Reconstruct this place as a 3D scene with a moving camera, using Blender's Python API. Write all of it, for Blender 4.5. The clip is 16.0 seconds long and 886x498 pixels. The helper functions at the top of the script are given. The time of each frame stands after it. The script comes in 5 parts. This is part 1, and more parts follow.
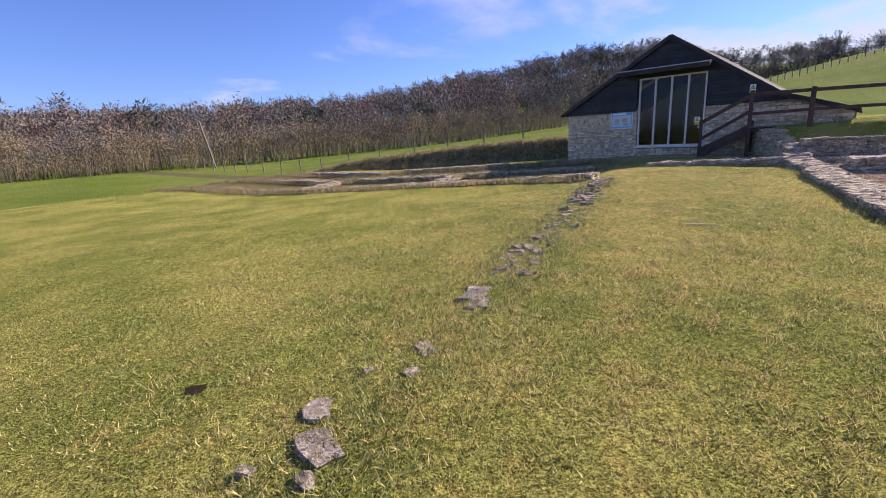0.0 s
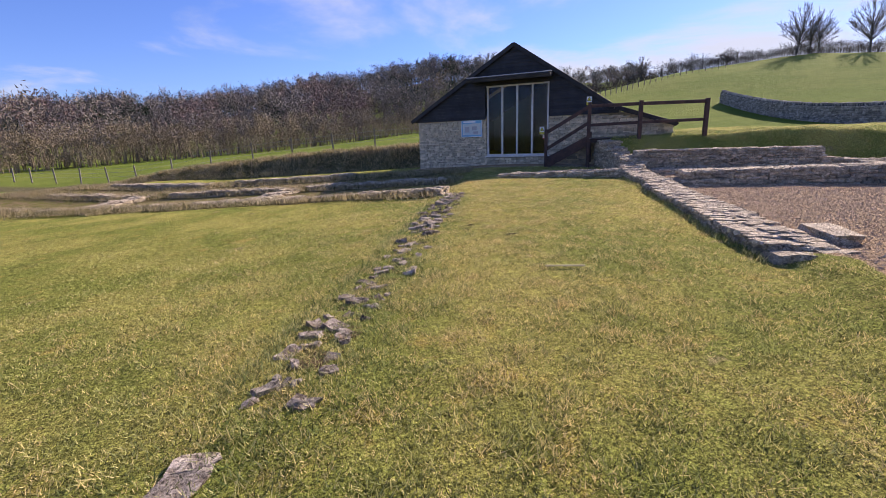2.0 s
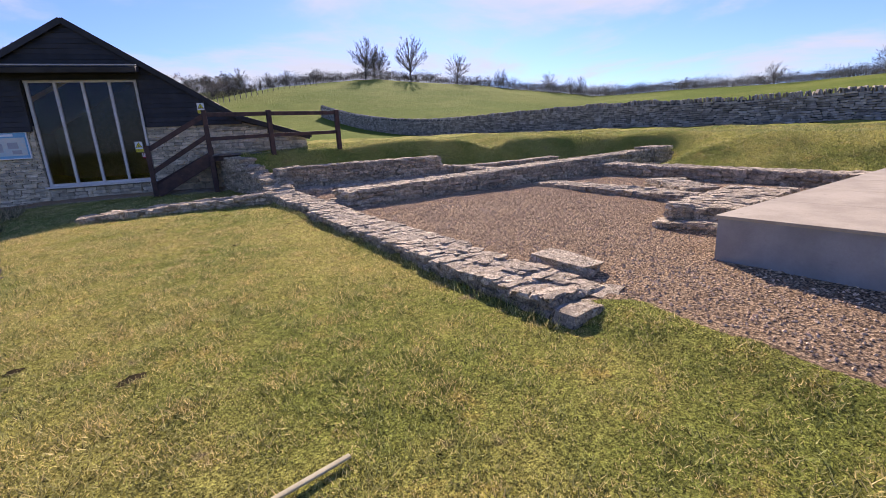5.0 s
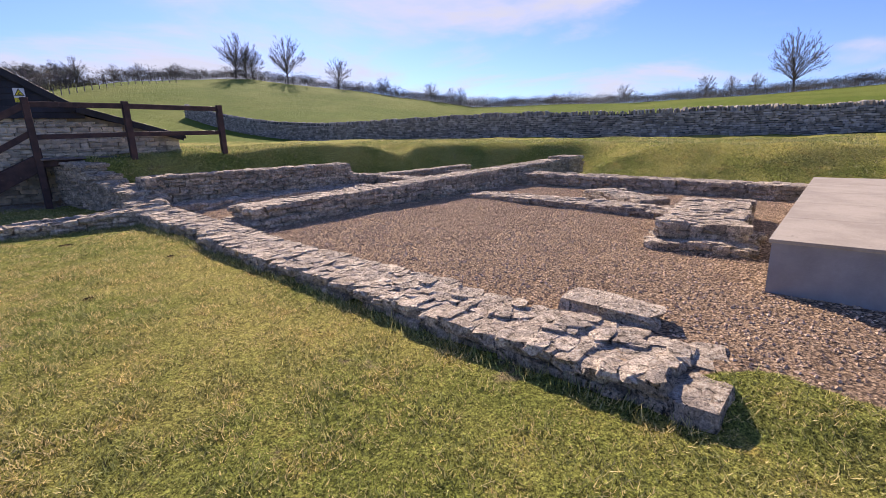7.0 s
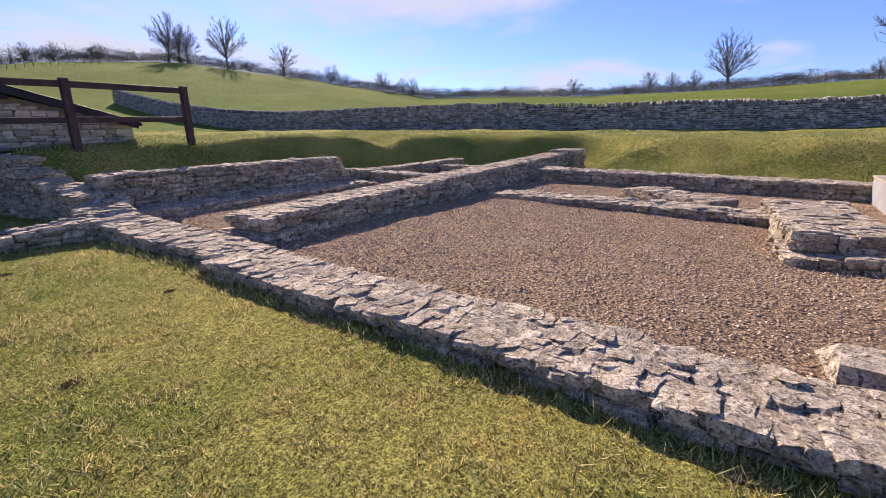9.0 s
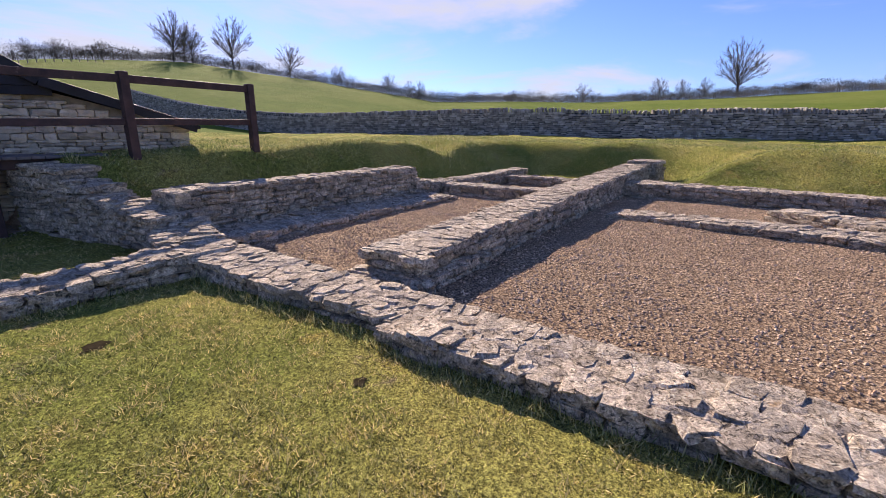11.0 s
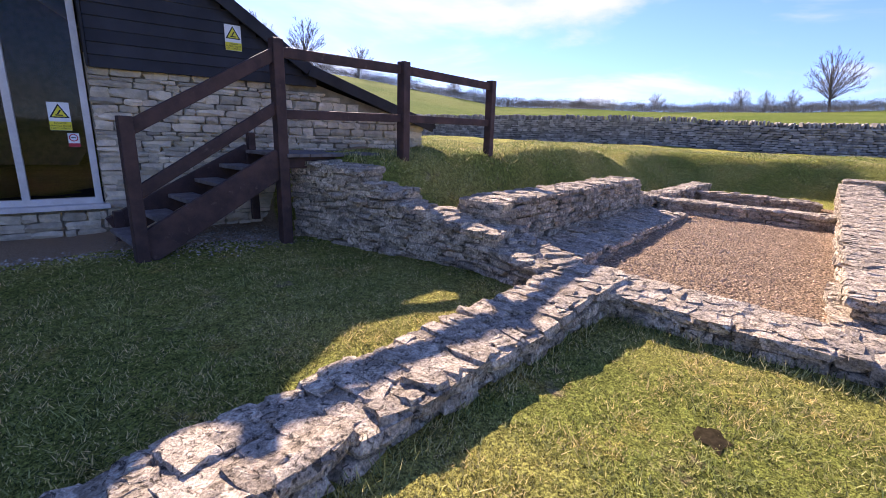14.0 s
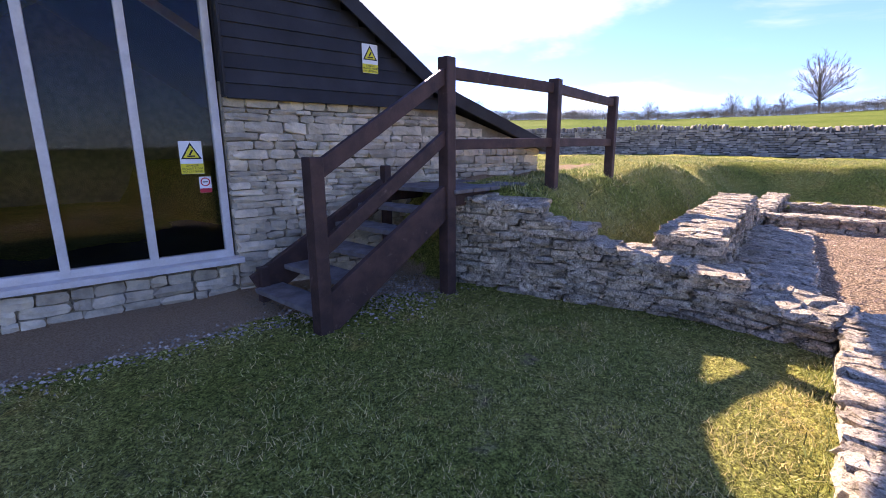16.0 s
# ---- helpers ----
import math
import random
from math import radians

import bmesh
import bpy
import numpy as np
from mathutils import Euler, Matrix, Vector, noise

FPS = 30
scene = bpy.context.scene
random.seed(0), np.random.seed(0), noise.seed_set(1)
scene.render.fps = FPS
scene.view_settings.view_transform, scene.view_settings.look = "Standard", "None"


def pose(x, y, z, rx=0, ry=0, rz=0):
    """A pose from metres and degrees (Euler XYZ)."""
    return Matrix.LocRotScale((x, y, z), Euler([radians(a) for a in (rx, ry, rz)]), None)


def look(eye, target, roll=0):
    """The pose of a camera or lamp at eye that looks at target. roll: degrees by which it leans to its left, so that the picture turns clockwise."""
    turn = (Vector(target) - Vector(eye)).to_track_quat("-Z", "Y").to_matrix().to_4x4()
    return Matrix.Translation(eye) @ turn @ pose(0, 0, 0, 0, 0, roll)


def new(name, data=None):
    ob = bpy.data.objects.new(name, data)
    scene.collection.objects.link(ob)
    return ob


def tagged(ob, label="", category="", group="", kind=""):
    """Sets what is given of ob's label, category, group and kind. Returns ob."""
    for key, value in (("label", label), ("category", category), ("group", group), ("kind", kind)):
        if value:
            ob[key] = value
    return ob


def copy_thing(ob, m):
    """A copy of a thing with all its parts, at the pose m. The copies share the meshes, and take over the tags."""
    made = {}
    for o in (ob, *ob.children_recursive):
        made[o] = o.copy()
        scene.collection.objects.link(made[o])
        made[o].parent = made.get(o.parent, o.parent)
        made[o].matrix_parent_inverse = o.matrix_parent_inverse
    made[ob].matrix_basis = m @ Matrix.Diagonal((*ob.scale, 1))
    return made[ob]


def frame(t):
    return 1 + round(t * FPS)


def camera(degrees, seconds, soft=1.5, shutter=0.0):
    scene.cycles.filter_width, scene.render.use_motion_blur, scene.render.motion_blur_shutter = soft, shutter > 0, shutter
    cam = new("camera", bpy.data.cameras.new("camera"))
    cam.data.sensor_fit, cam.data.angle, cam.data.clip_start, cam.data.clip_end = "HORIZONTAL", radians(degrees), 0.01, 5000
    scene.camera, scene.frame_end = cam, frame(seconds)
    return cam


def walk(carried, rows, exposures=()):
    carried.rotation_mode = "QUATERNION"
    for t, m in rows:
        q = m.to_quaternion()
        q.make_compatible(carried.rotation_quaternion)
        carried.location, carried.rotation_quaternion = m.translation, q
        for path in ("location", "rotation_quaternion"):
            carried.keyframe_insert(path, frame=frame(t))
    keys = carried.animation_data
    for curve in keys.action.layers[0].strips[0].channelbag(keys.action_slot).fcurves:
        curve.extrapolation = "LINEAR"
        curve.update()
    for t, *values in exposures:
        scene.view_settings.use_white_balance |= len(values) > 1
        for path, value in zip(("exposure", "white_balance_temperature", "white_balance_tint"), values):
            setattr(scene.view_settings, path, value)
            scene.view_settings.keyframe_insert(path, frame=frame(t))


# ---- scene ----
cam = camera(88.9, 16.0, 0.9)
PATH = [
    (0, (-0.024, -0.026, 1.53), (-0.049, 1.919, 1.065), -2.8),
    (0.5, (0.173, 0.498, 1.555), (0.15, 2.439, 1.074), -5.3),
    (1, (0.421, 0.965, 1.593), (0.399, 2.906, 1.113), -4.3),
    (1.5, (0.632, 1.49, 1.58), (0.849, 3.423, 1.115), -2.6),
    (2, (0.886, 1.989, 1.583), (1.437, 3.854, 1.115), -1.9),
    (2.5, (1.109, 2.459, 1.621), (1.869, 4.248, 1.151), -2.1),
    (3, (1.291, 2.939, 1.652), (2.361, 4.558, 1.169), -2.8),
    (3.5, (1.515, 3.381, 1.67), (2.768, 4.861, 1.183), -3.4),
    (4, (1.706, 3.812, 1.66), (3.164, 5.093, 1.178), -3.8),
    (4.5, (1.939, 4.206, 1.676), (3.575, 5.251, 1.19), -3.8),
    (5, (2.206, 4.616, 1.686), (3.917, 5.531, 1.2), -3.1),
    (5.2, (2.284, 4.789, 1.677), (4.039, 5.624, 1.203), -2.8),
    (7.3, (3.396, 6.286, 1.664), (5.293, 6.688, 1.176), -1.4),
    (7.5, (3.493, 6.438, 1.668), (5.394, 6.809, 1.173), -1.2),
    (8, (3.735, 6.863, 1.673), (5.649, 7.142, 1.164), -2.2),
    (8.2, (3.827, 7.028, 1.675), (5.742, 7.281, 1.158), -2.1),
    (10.3, (5.111, 9.101, 1.749), (7.034, 9.296, 1.236), -0.6),
    (10.5, (5.205, 9.304, 1.767), (7.126, 9.504, 1.247), -0.5),
    (11, (5.414, 9.837, 1.787), (7.339, 10.038, 1.286), -0.3),
    (11.4, (5.533, 10.31, 1.77), (7.466, 10.493, 1.293), 0.0),
    (11.5, (5.552, 10.43, 1.769), (7.482, 10.63, 1.282), 0.1),
    (12, (5.604, 11.024, 1.788), (7.531, 11.245, 1.299), 0.6),
    (12.5, (5.645, 11.638, 1.823), (7.554, 11.986, 1.339), 0.8),
    (13, (5.665, 12.228, 1.782), (7.571, 12.584, 1.29), 0.9),
    (13.5, (5.772, 12.813, 1.754), (7.673, 13.185, 1.256), 2.5),
    (14, (5.855, 13.379, 1.756), (7.758, 13.756, 1.269), 1.8),
    (14.5, (5.973, 13.949, 1.76), (7.882, 14.325, 1.296), 0.1),
    (15, (6.08, 14.492, 1.764), (7.996, 14.868, 1.329), 0.1),
    (15.5, (6.166, 15.015, 1.804), (8.085, 15.374, 1.371), -0.1),
    (16, (6.274, 15.467, 1.879), (8.197, 15.812, 1.452), -0.4),
]
walk(cam, [(t, look(eye, target, roll)) for t, eye, target, roll in PATH],
     [(0, 0.7, 6850, 23), (5, 0.7, 6950, 25), (8, 0.65, 6900, 26), (11, 0.65, 6850, 25), (12.5, 0.8, 6850, 26), (14, 1.2, 6850, 28), (16, 1.6, 7000, 29)])

# ---- light ----
SUN_AZ, SUN_EL = 28.7, 28.9


def mixc(nt, fac, c1, c2, mode="MIX"):
    n = nt.nodes.new("ShaderNodeMix")
    n.data_type, n.blend_type = "RGBA", mode
    for sock, v in ((n.inputs[0], fac), (n.inputs[6], c1), (n.inputs[7], c2)):
        if isinstance(v, (int, float)):
            sock.default_value = v
        elif isinstance(v, tuple):
            sock.default_value = (*v[:3], 1)
        else:
            nt.links.new(v, sock)
    return n.outputs[2]


def noise_node(nt, vec, scale, detail=4.0, rough=0.6, dist=0.0):
    n = nt.nodes.new("ShaderNodeTexNoise")
    n.inputs["Scale"].default_value, n.inputs["Detail"].default_value = scale, detail
    n.inputs["Roughness"].default_value, n.inputs["Distortion"].default_value = rough, dist
    if vec is not None:
        nt.links.new(vec, n.inputs["Vector"])
    return n.outputs["Fac"]


def step_node(nt, v, lo, hi):
    n = nt.nodes.new("ShaderNodeMapRange")
    n.interpolation_type = "SMOOTHSTEP"
    nt.links.new(v, n.inputs[0])
    n.inputs[1].default_value, n.inputs[2].default_value = lo, hi
    return n.outputs[0]


def math_node(nt, op, a, b=0.0):
    n = nt.nodes.new("ShaderNodeMath")
    n.operation = op
    for sock, v in ((n.inputs[0], a), (n.inputs[1], b)):
        if isinstance(v, (int, float)):
            sock.default_value = v
        else:
            nt.links.new(v, sock)
    return n.outputs[0]


world = bpy.data.worlds.new("sky")
scene.world = world
world.use_nodes = True
wt = world.node_tree
wt.nodes.clear()
sky = wt.nodes.new("ShaderNodeTexSky")
sky.sky_type, sky.sun_disc = "NISHITA", False
sky.sun_elevation, sky.sun_rotation = radians(SUN_EL), radians(90 - SUN_AZ)
sky.air_density, sky.dust_density, sky.ozone_density = 1.0, 0.15, 3.0
co = wt.nodes.new("ShaderNodeTexCoord")
sep = wt.nodes.new("ShaderNodeSeparateXYZ")
wt.links.new(co.outputs["Generated"], sep.inputs[0])
zc = math_node(wt, "ADD", math_node(wt, "MAXIMUM", sep.outputs[2], 0.0), 0.12)
comb = wt.nodes.new("ShaderNodeCombineXYZ")
wt.links.new(math_node(wt, "DIVIDE", sep.outputs[0], zc), comb.inputs[0])
wt.links.new(math_node(wt, "DIVIDE", sep.outputs[1], zc), comb.inputs[1])
cl = noise_node(wt, comb.outputs[0], 0.62, 7.0, 0.56, 0.35)
# more cloud round the sun, clear blue away from it
toward = math_node(wt, "ADD", math_node(wt, "MULTIPLY", sep.outputs[0], 0.72), math_node(wt, "MULTIPLY", sep.outputs[1], 0.69))
side = math_node(wt, "ADD", math_node(wt, "MULTIPLY", step_node(wt, toward, 0.50, 1.0), 0.17), -0.035)
cloud = step_node(wt, math_node(wt, "ADD", cl, side), 0.50, 0.70)
cloud = math_node(wt, "MULTIPLY", cloud, 0.9)
skyc = mixc(wt, 1.0, sky.outputs[0], (0.345, 0.46, 0.77), "MULTIPLY")
col = mixc(wt, cloud, skyc, (2.9, 3.2, 3.55))
bg = wt.nodes.new("ShaderNodeBackground")
bg.inputs[1].default_value = 0.15
wt.links.new(col, bg.inputs[0])
wo = wt.nodes.new("ShaderNodeOutputWorld")
wt.links.new(bg.outputs[0], wo.inputs[0])

sun = new("sun", bpy.data.lights.new("sun", "SUN"))
sun.data.energy, sun.data.angle, sun.data.color = 5.0, radians(0.55), (1.0, 0.93, 0.82)
ca, sa, ce, se = math.cos(radians(SUN_AZ)), math.sin(radians(SUN_AZ)), math.cos(radians(SUN_EL)), math.sin(radians(SUN_EL))
sun.matrix_world = look((30 * ca * ce, 30 * sa * ce, 30 * se), (0, 0, 0))


# ---- materials ----
def material(name, base, other, scale=6.0, rough=0.85, fine=60.0, bump=0.3, bump_scale=None, spots=None, spot_scale=9.0, spot_at=(0.58, 0.7),
             rand=0.0, island=False, metal=0.0, coords="Object", spec=0.3, dist=0.01):
    m = bpy.data.materials.new(name)
    m.use_nodes = True
    nt = m.node_tree
    b = nt.nodes["Principled BSDF"]
    b.inputs["Metallic"].default_value = metal
    b.inputs["Specular IOR Level"].default_value = spec
    if coords == "World":
        vec = nt.nodes.new("ShaderNodeNewGeometry").outputs["Position"]
    else:
        vec = nt.nodes.new("ShaderNodeTexCoord").outputs["Object"]
    big = noise_node(nt, vec, scale, 5, 0.62)
    fin = noise_node(nt, vec, fine, 3, 0.7)
    c = mixc(nt, step_node(nt, big, 0.32, 0.68), base, other)
    c = mixc(nt, 0.55, c, mixc(nt, fin, (0.35, 0.35, 0.35), (0.65, 0.65, 0.65)), "OVERLAY")
    if spots:
        s = noise_node(nt, vec, spot_scale, 4, 0.65, 0.4)
        c = mixc(nt, step_node(nt, s, *spot_at), c, spots)
    if rand:
        r = nt.nodes.new("ShaderNodeNewGeometry").outputs["Random Per Island"] if island else nt.nodes.new("ShaderNodeObjectInfo").outputs["Random"]
        g = nt.nodes.new("ShaderNodeMapRange")
        nt.links.new(r, g.inputs[0])
        g.inputs[3].default_value, g.inputs[4].default_value = 1 - rand, 1 + rand
        hs = nt.nodes.new("ShaderNodeHueSaturation")
        nt.links.new(c, hs.inputs["Color"])
        nt.links.new(g.outputs[0], hs.inputs["Value"])
        c = hs.outputs[0]
    nt.links.new(c, b.inputs["Base Color"])
    rr = nt.nodes.new("ShaderNodeMapRange")
    nt.links.new(big, rr.inputs[0])
    rr.inputs[3].default_value, rr.inputs[4].default_value = max(0.05, rough - 0.12), min(1, rough + 0.1)
    nt.links.new(rr.outputs[0], b.inputs["Roughness"])
    if bump:
        bm_ = nt.nodes.new("ShaderNodeBump")
        bm_.inputs["Strength"].default_value, bm_.inputs["Distance"].default_value = bump, dist
        nt.links.new(noise_node(nt, vec, bump_scale or fine * 0.5, 5, 0.7), bm_.inputs["Height"])
        nt.links.new(bm_.outputs[0], b.inputs["Normal"])
    return m


def plain(name, c, rough=0.6, metal=0.0):
    return material(name, c, tuple(v * 0.88 for v in c), 5, rough, 90, 0.12, metal=metal)


def stone_material(name, pale, mid, dark, rand, island=False, pit=0.53):
    """Weathered limestone: pale bloom, grey lichen, pits and cracks with their shade painted black."""
    m = bpy.data.materials.new(name)
    m.use_nodes = True
    nt = m.node_tree
    b = nt.nodes["Principled BSDF"]
    b.inputs["Specular IOR Level"].default_value = 0.15
    b.inputs["Roughness"].default_value = 0.93
    geo = nt.nodes.new("ShaderNodeNewGeometry")
    pos = geo.outputs["Position"]
    big = noise_node(nt, pos, 3.1, 5, 0.6)
    med = noise_node(nt, pos, 13, 6, 0.68, 0.5)
    fin = noise_node(nt, pos, 62, 4, 0.75)
    c = mixc(nt, step_node(nt, med, 0.40, 0.60), mid, pale)
    c = mixc(nt, math_node(nt, "MULTIPLY", step_node(nt, big, 0.46, 0.66), 0.55), c, (0.30, 0.265, 0.21))
    c = mixc(nt, math_node(nt, "MULTIPLY", step_node(nt, noise_node(nt, pos, 6.5, 5, 0.7, 0.6), 0.60, 0.70), 0.75), c, (0.40, 0.265, 0.135))
    c = mixc(nt, 0.85, c, mixc(nt, step_node(nt, fin, 0.3, 0.7), (0.25, 0.25, 0.25), (0.80, 0.80, 0.80)), "OVERLAY")
    # pits sink in the bump below; their crevice shade is mixed into the colour
    pits = step_node(nt, noise_node(nt, pos, 21, 5, 0.72, 1.2), pit + 0.02, pit + 0.10)
    c = mixc(nt, math_node(nt, "MULTIPLY", pits, 0.8), c, dark)
    r = geo.outputs["Random Per Island"] if island else nt.nodes.new("ShaderNodeObjectInfo").outputs["Random"]
    g = nt.nodes.new("ShaderNodeMapRange")
    nt.links.new(r, g.inputs[0])
    g.inputs[3].default_value, g.inputs[4].default_value = 1 - rand, 1 + rand
    hs = nt.nodes.new("ShaderNodeHueSaturation")
    nt.links.new(c, hs.inputs["Color"])
    nt.links.new(g.outputs[0], hs.inputs["Value"])
    nt.links.new(hs.outputs[0], b.inputs["Base Color"])
    h = math_node(nt, "ADD", math_node(nt, "MULTIPLY", fin, 0.45), math_node(nt, "SUBTRACT", med, math_node(nt, "MULTIPLY", pits, 0.5)))
    bp = nt.nodes.new("ShaderNodeBump")
    bp.inputs["Strength"].default_value, bp.inputs["Distance"].default_value = 1.0, 0.028
    nt.links.new(h, bp.inputs["Height"])
    nt.links.new(bp.outputs[0], b.inputs["Normal"])
    return m


M = {}
M["ruin"] = stone_material("ruin_limestone", (0.61, 0.50, 0.355), (0.345, 0.275, 0.185), (0.05, 0.042, 0.032), 0.30)
M["ruin_stuff"] = stone_material("ruin_limestone_rubble", (0.61, 0.50, 0.355), (0.345, 0.275, 0.185), (0.05, 0.042, 0.032), 0.30, True)
M["core"] = stone_material("wall_core_mortar", (0.56, 0.46, 0.335), (0.30, 0.24, 0.165), (0.05, 0.042, 0.032), 0.1)
M["top"] = stone_material("weathered_wall_top", (0.67, 0.55, 0.395), (0.385, 0.31, 0.215), (0.055, 0.045, 0.035), 0.22)
M["seam"] = stone_material("lichened_bedded_stone", (0.42, 0.35, 0.28), (0.20, 0.155, 0.115), (0.05, 0.042, 0.034), 0.35)
M["barn_stone"] = material("barn_limestone", (0.68, 0.57, 0.40), (0.44, 0.37, 0.27), 6, 0.9, 60, 0.6, 30, (0.40, 0.31, 0.18), 8, (0.62, 0.75), 0.30, spec=0.2, coords="World", dist=0.02)
M["barn_core"] = material("barn_mortar", (0.33, 0.285, 0.21), (0.22, 0.19, 0.14), 8, 0.95, 60, 0.7, coords="World")
M["dry_stone"] = material("dry_stone", (0.42, 0.375, 0.315), (0.24, 0.21, 0.175), 4, 0.92, 40, 0.6, 20, (0.42, 0.42, 0.40), 9, (0.60, 0.72), 0.42, True)
# near-black, so the shade in the gaps between stones comes from colour
M["dry_core"] = material("dry_core_gap_shade", (0.06, 0.06, 0.058), (0.04, 0.04, 0.04), 5, 0.95, coords="World")
M["boards"] = material("black_stained_boards", (0.030, 0.028, 0.030), (0.017, 0.016, 0.017), 3, 0.55, 80, 0.3, 40, rand=0.3)
M["timber"] = material("brown_stained_timber", (0.085, 0.045, 0.036), (0.045, 0.026, 0.022), 5, 0.6, 70, 0.35, 45, (0.13, 0.085, 0.07), 12, (0.62, 0.75))
M["tread"] = material("weathered_tread_wood", (0.20, 0.18, 0.165), (0.12, 0.105, 0.095), 6, 0.8, 80, 0.4)
M["white"] = material("cream_painted_frame", (0.68, 0.64, 0.58), (0.56, 0.52, 0.47), 5, 0.5, 60, 0.1)
M["slate"] = material("dark_roof_slate", (0.045, 0.042, 0.042), (0.028, 0.027, 0.028), 5, 0.9, 50, 0.4)
# unlit barn inside: its darkness is put into this near-black colour
M["dark"] = plain("interior_shade_black", (0.03, 0.026, 0.022), 0.85)
M["pine"] = material("pale_timber", (0.62, 0.42, 0.20), (0.5, 0.33, 0.15), 6, 0.6)
M["ply"] = material("buff_weathered_board", (0.47, 0.40, 0.29), (0.37, 0.31, 0.225), 2.2, 0.85, 50, 0.25, 40, (0.30, 0.25, 0.18), 5, (0.62, 0.8))
M["grey_side"] = material("grey_render_side", (0.36, 0.345, 0.32), (0.28, 0.27, 0.25), 2.5, 0.9, 40, 0.3, 30, (0.22, 0.21, 0.19), 4, (0.6, 0.8))
M["yellow"] = plain("sign_yellow", (0.80, 0.68, 0.04), 0.4)
M["sign_white"] = plain("sign_white", (0.82, 0.82, 0.80), 0.35)
M["black"] = plain("sign_black", (0.015, 0.015, 0.015), 0.45)
M["red"] = plain("sign_red", (0.55, 0.03, 0.05), 0.4)
M["sky_blue"] = plain("panel_blue", (0.16, 0.42, 0.60), 0.35)
M["panel_pic"] = material("panel_picture", (0.42, 0.55, 0.58), (0.62, 0.60, 0.52), 4, 0.35, 20, 0.0)
M["lead"] = material("grey_lead_edge", (0.42, 0.42, 0.43), (0.32, 0.32, 0.33), 4, 0.5)
M["post"] = material("grey_fence_post", (0.26, 0.23, 0.19), (0.17, 0.15, 0.12), 4, 0.9)
M["hedge"] = material("dark_hedge_twigs", (0.14, 0.115, 0.09), (0.085, 0.072, 0.058), 0.2, 0.95, 3, 0.0, coords="World")
M["bark"] = material("winter_bark", (0.20, 0.17, 0.14), (0.12, 0.10, 0.085), 2, 0.95, 20, 0.3, rand=0.15)
M["twig"] = material("winter_twigs", (0.26, 0.22, 0.185), (0.12, 0.104, 0.092), 0.16, 0.95, 3, 0.0, coords="World", rand=0.14, island=True)
M["crown"] = material("pale_skyline_twigs", (0.30, 0.26, 0.22), (0.22, 0.19, 0.165), 0.3, 0.95, 3, 0.0, coords="World", rand=0.3, island=True)
M["twig_red"] = material("reddish_winter_twigs", (0.28, 0.18, 0.155), (0.15, 0.11, 0.095), 0.16, 0.95, 3, 0.0, coords="World", rand=0.14, island=True)
M["twig_tan"] = material("tan_winter_twigs", (0.34, 0.265, 0.165), (0.22, 0.178, 0.115), 0.2, 0.95, 3, 0.0, coords="World", rand=0.14, island=True)
M["ever"] = material("dark_evergreen", (0.05, 0.065, 0.04), (0.03, 0.042, 0.028), 0.3, 0.95, 3, 0.0, coords="World")
M["stick"] = material("bleached_lath", (0.55, 0.48, 0.30), (0.42, 0.36, 0.22), 6, 0.8, 60, 0.3)


def glass_material():
    m = bpy.data.materials.new("window_glass")
    m.use_nodes = True
    nt = m.node_tree
    nt.nodes.clear()
    t = nt.nodes.new("ShaderNodeBsdfTransparent")
    t.inputs[0].default_value = (0.93, 0.94, 0.94, 1)
    g = nt.nodes.new("ShaderNodeBsdfGlossy")
    g.inputs["Roughness"].default_value = 0.0
    f = nt.nodes.new("ShaderNodeFresnel")
    f.inputs[0].default_value = 1.25
    x = nt.nodes.new("ShaderNodeMixShader")
    nt.links.new(f.outputs[0], x.inputs[0])
    nt.links.new(t.outputs[0], x.inputs[1])
    nt.links.new(g.outputs[0], x.inputs[2])
    o = nt.nodes.new("ShaderNodeOutputMaterial")
    nt.links.new(x.outputs[0], o.inputs[0])
    return m


M["glass"] = glass_material()

# ---- the plan: a along the kerb wall, d across the site, from the kerb wall's end ----
K0, AX, DX = (5.45, 5.40), (0.475, 0.88), (0.88, -0.475)


def site(d, a):
    return K0[0] + a * AX[0] + d * DX[0], K0[1] + a * AX[1] + d * DX[1]


def plan(x, y):
    return (x - K0[0]) * DX[0] + (y - K0[1]) * DX[1], (x - K0[0]) * AX[0] + (y - K0[1]) * AX[1]


def sstep(lo, hi, v):
    t = np.clip((v - lo) / (hi - lo), 0, 1)
    return t * t * (3 - 2 * t)


# the lie of the land: bearing from the site, slope of the far field's crest and of the wooded hill, seen from eye height
BEAR = [-180, -100, -60, -36, -12, 8, 21, 34, 46, 55, 65, 75, 100, 121, 140, 165, 180]
FIELD = [-0.02, 0.03, 0.05, 0.062, 0.058, 0.062, 0.102, 0.126, 0.118, 0.09, 0.055, 0.022, -0.016, -0.033, -0.036, -0.03, -0.02]
WOOD = [0.01, 0.02, 0.05, 0.062, 0.058, 0.062, 0.09, 0.115, 0.11, 0.10, 0.115, 0.120, 0.054, 0.033, 0.020, 0.02, 0.01]
CREST = [90, 100, 110, 110, 110, 110, 110, 110, 105, 95, 85, 70, 62, 60, 58, 70, 90]


def wave(x, y, f, s):
    return np.sin(x * f + s) * np.cos(y * f * 1.13 - s * 1.7) + 0.6 * np.sin((x + y) * f * 1.9 + s * 3.1) * np.sin((x - y) * f * 2.3 - s)


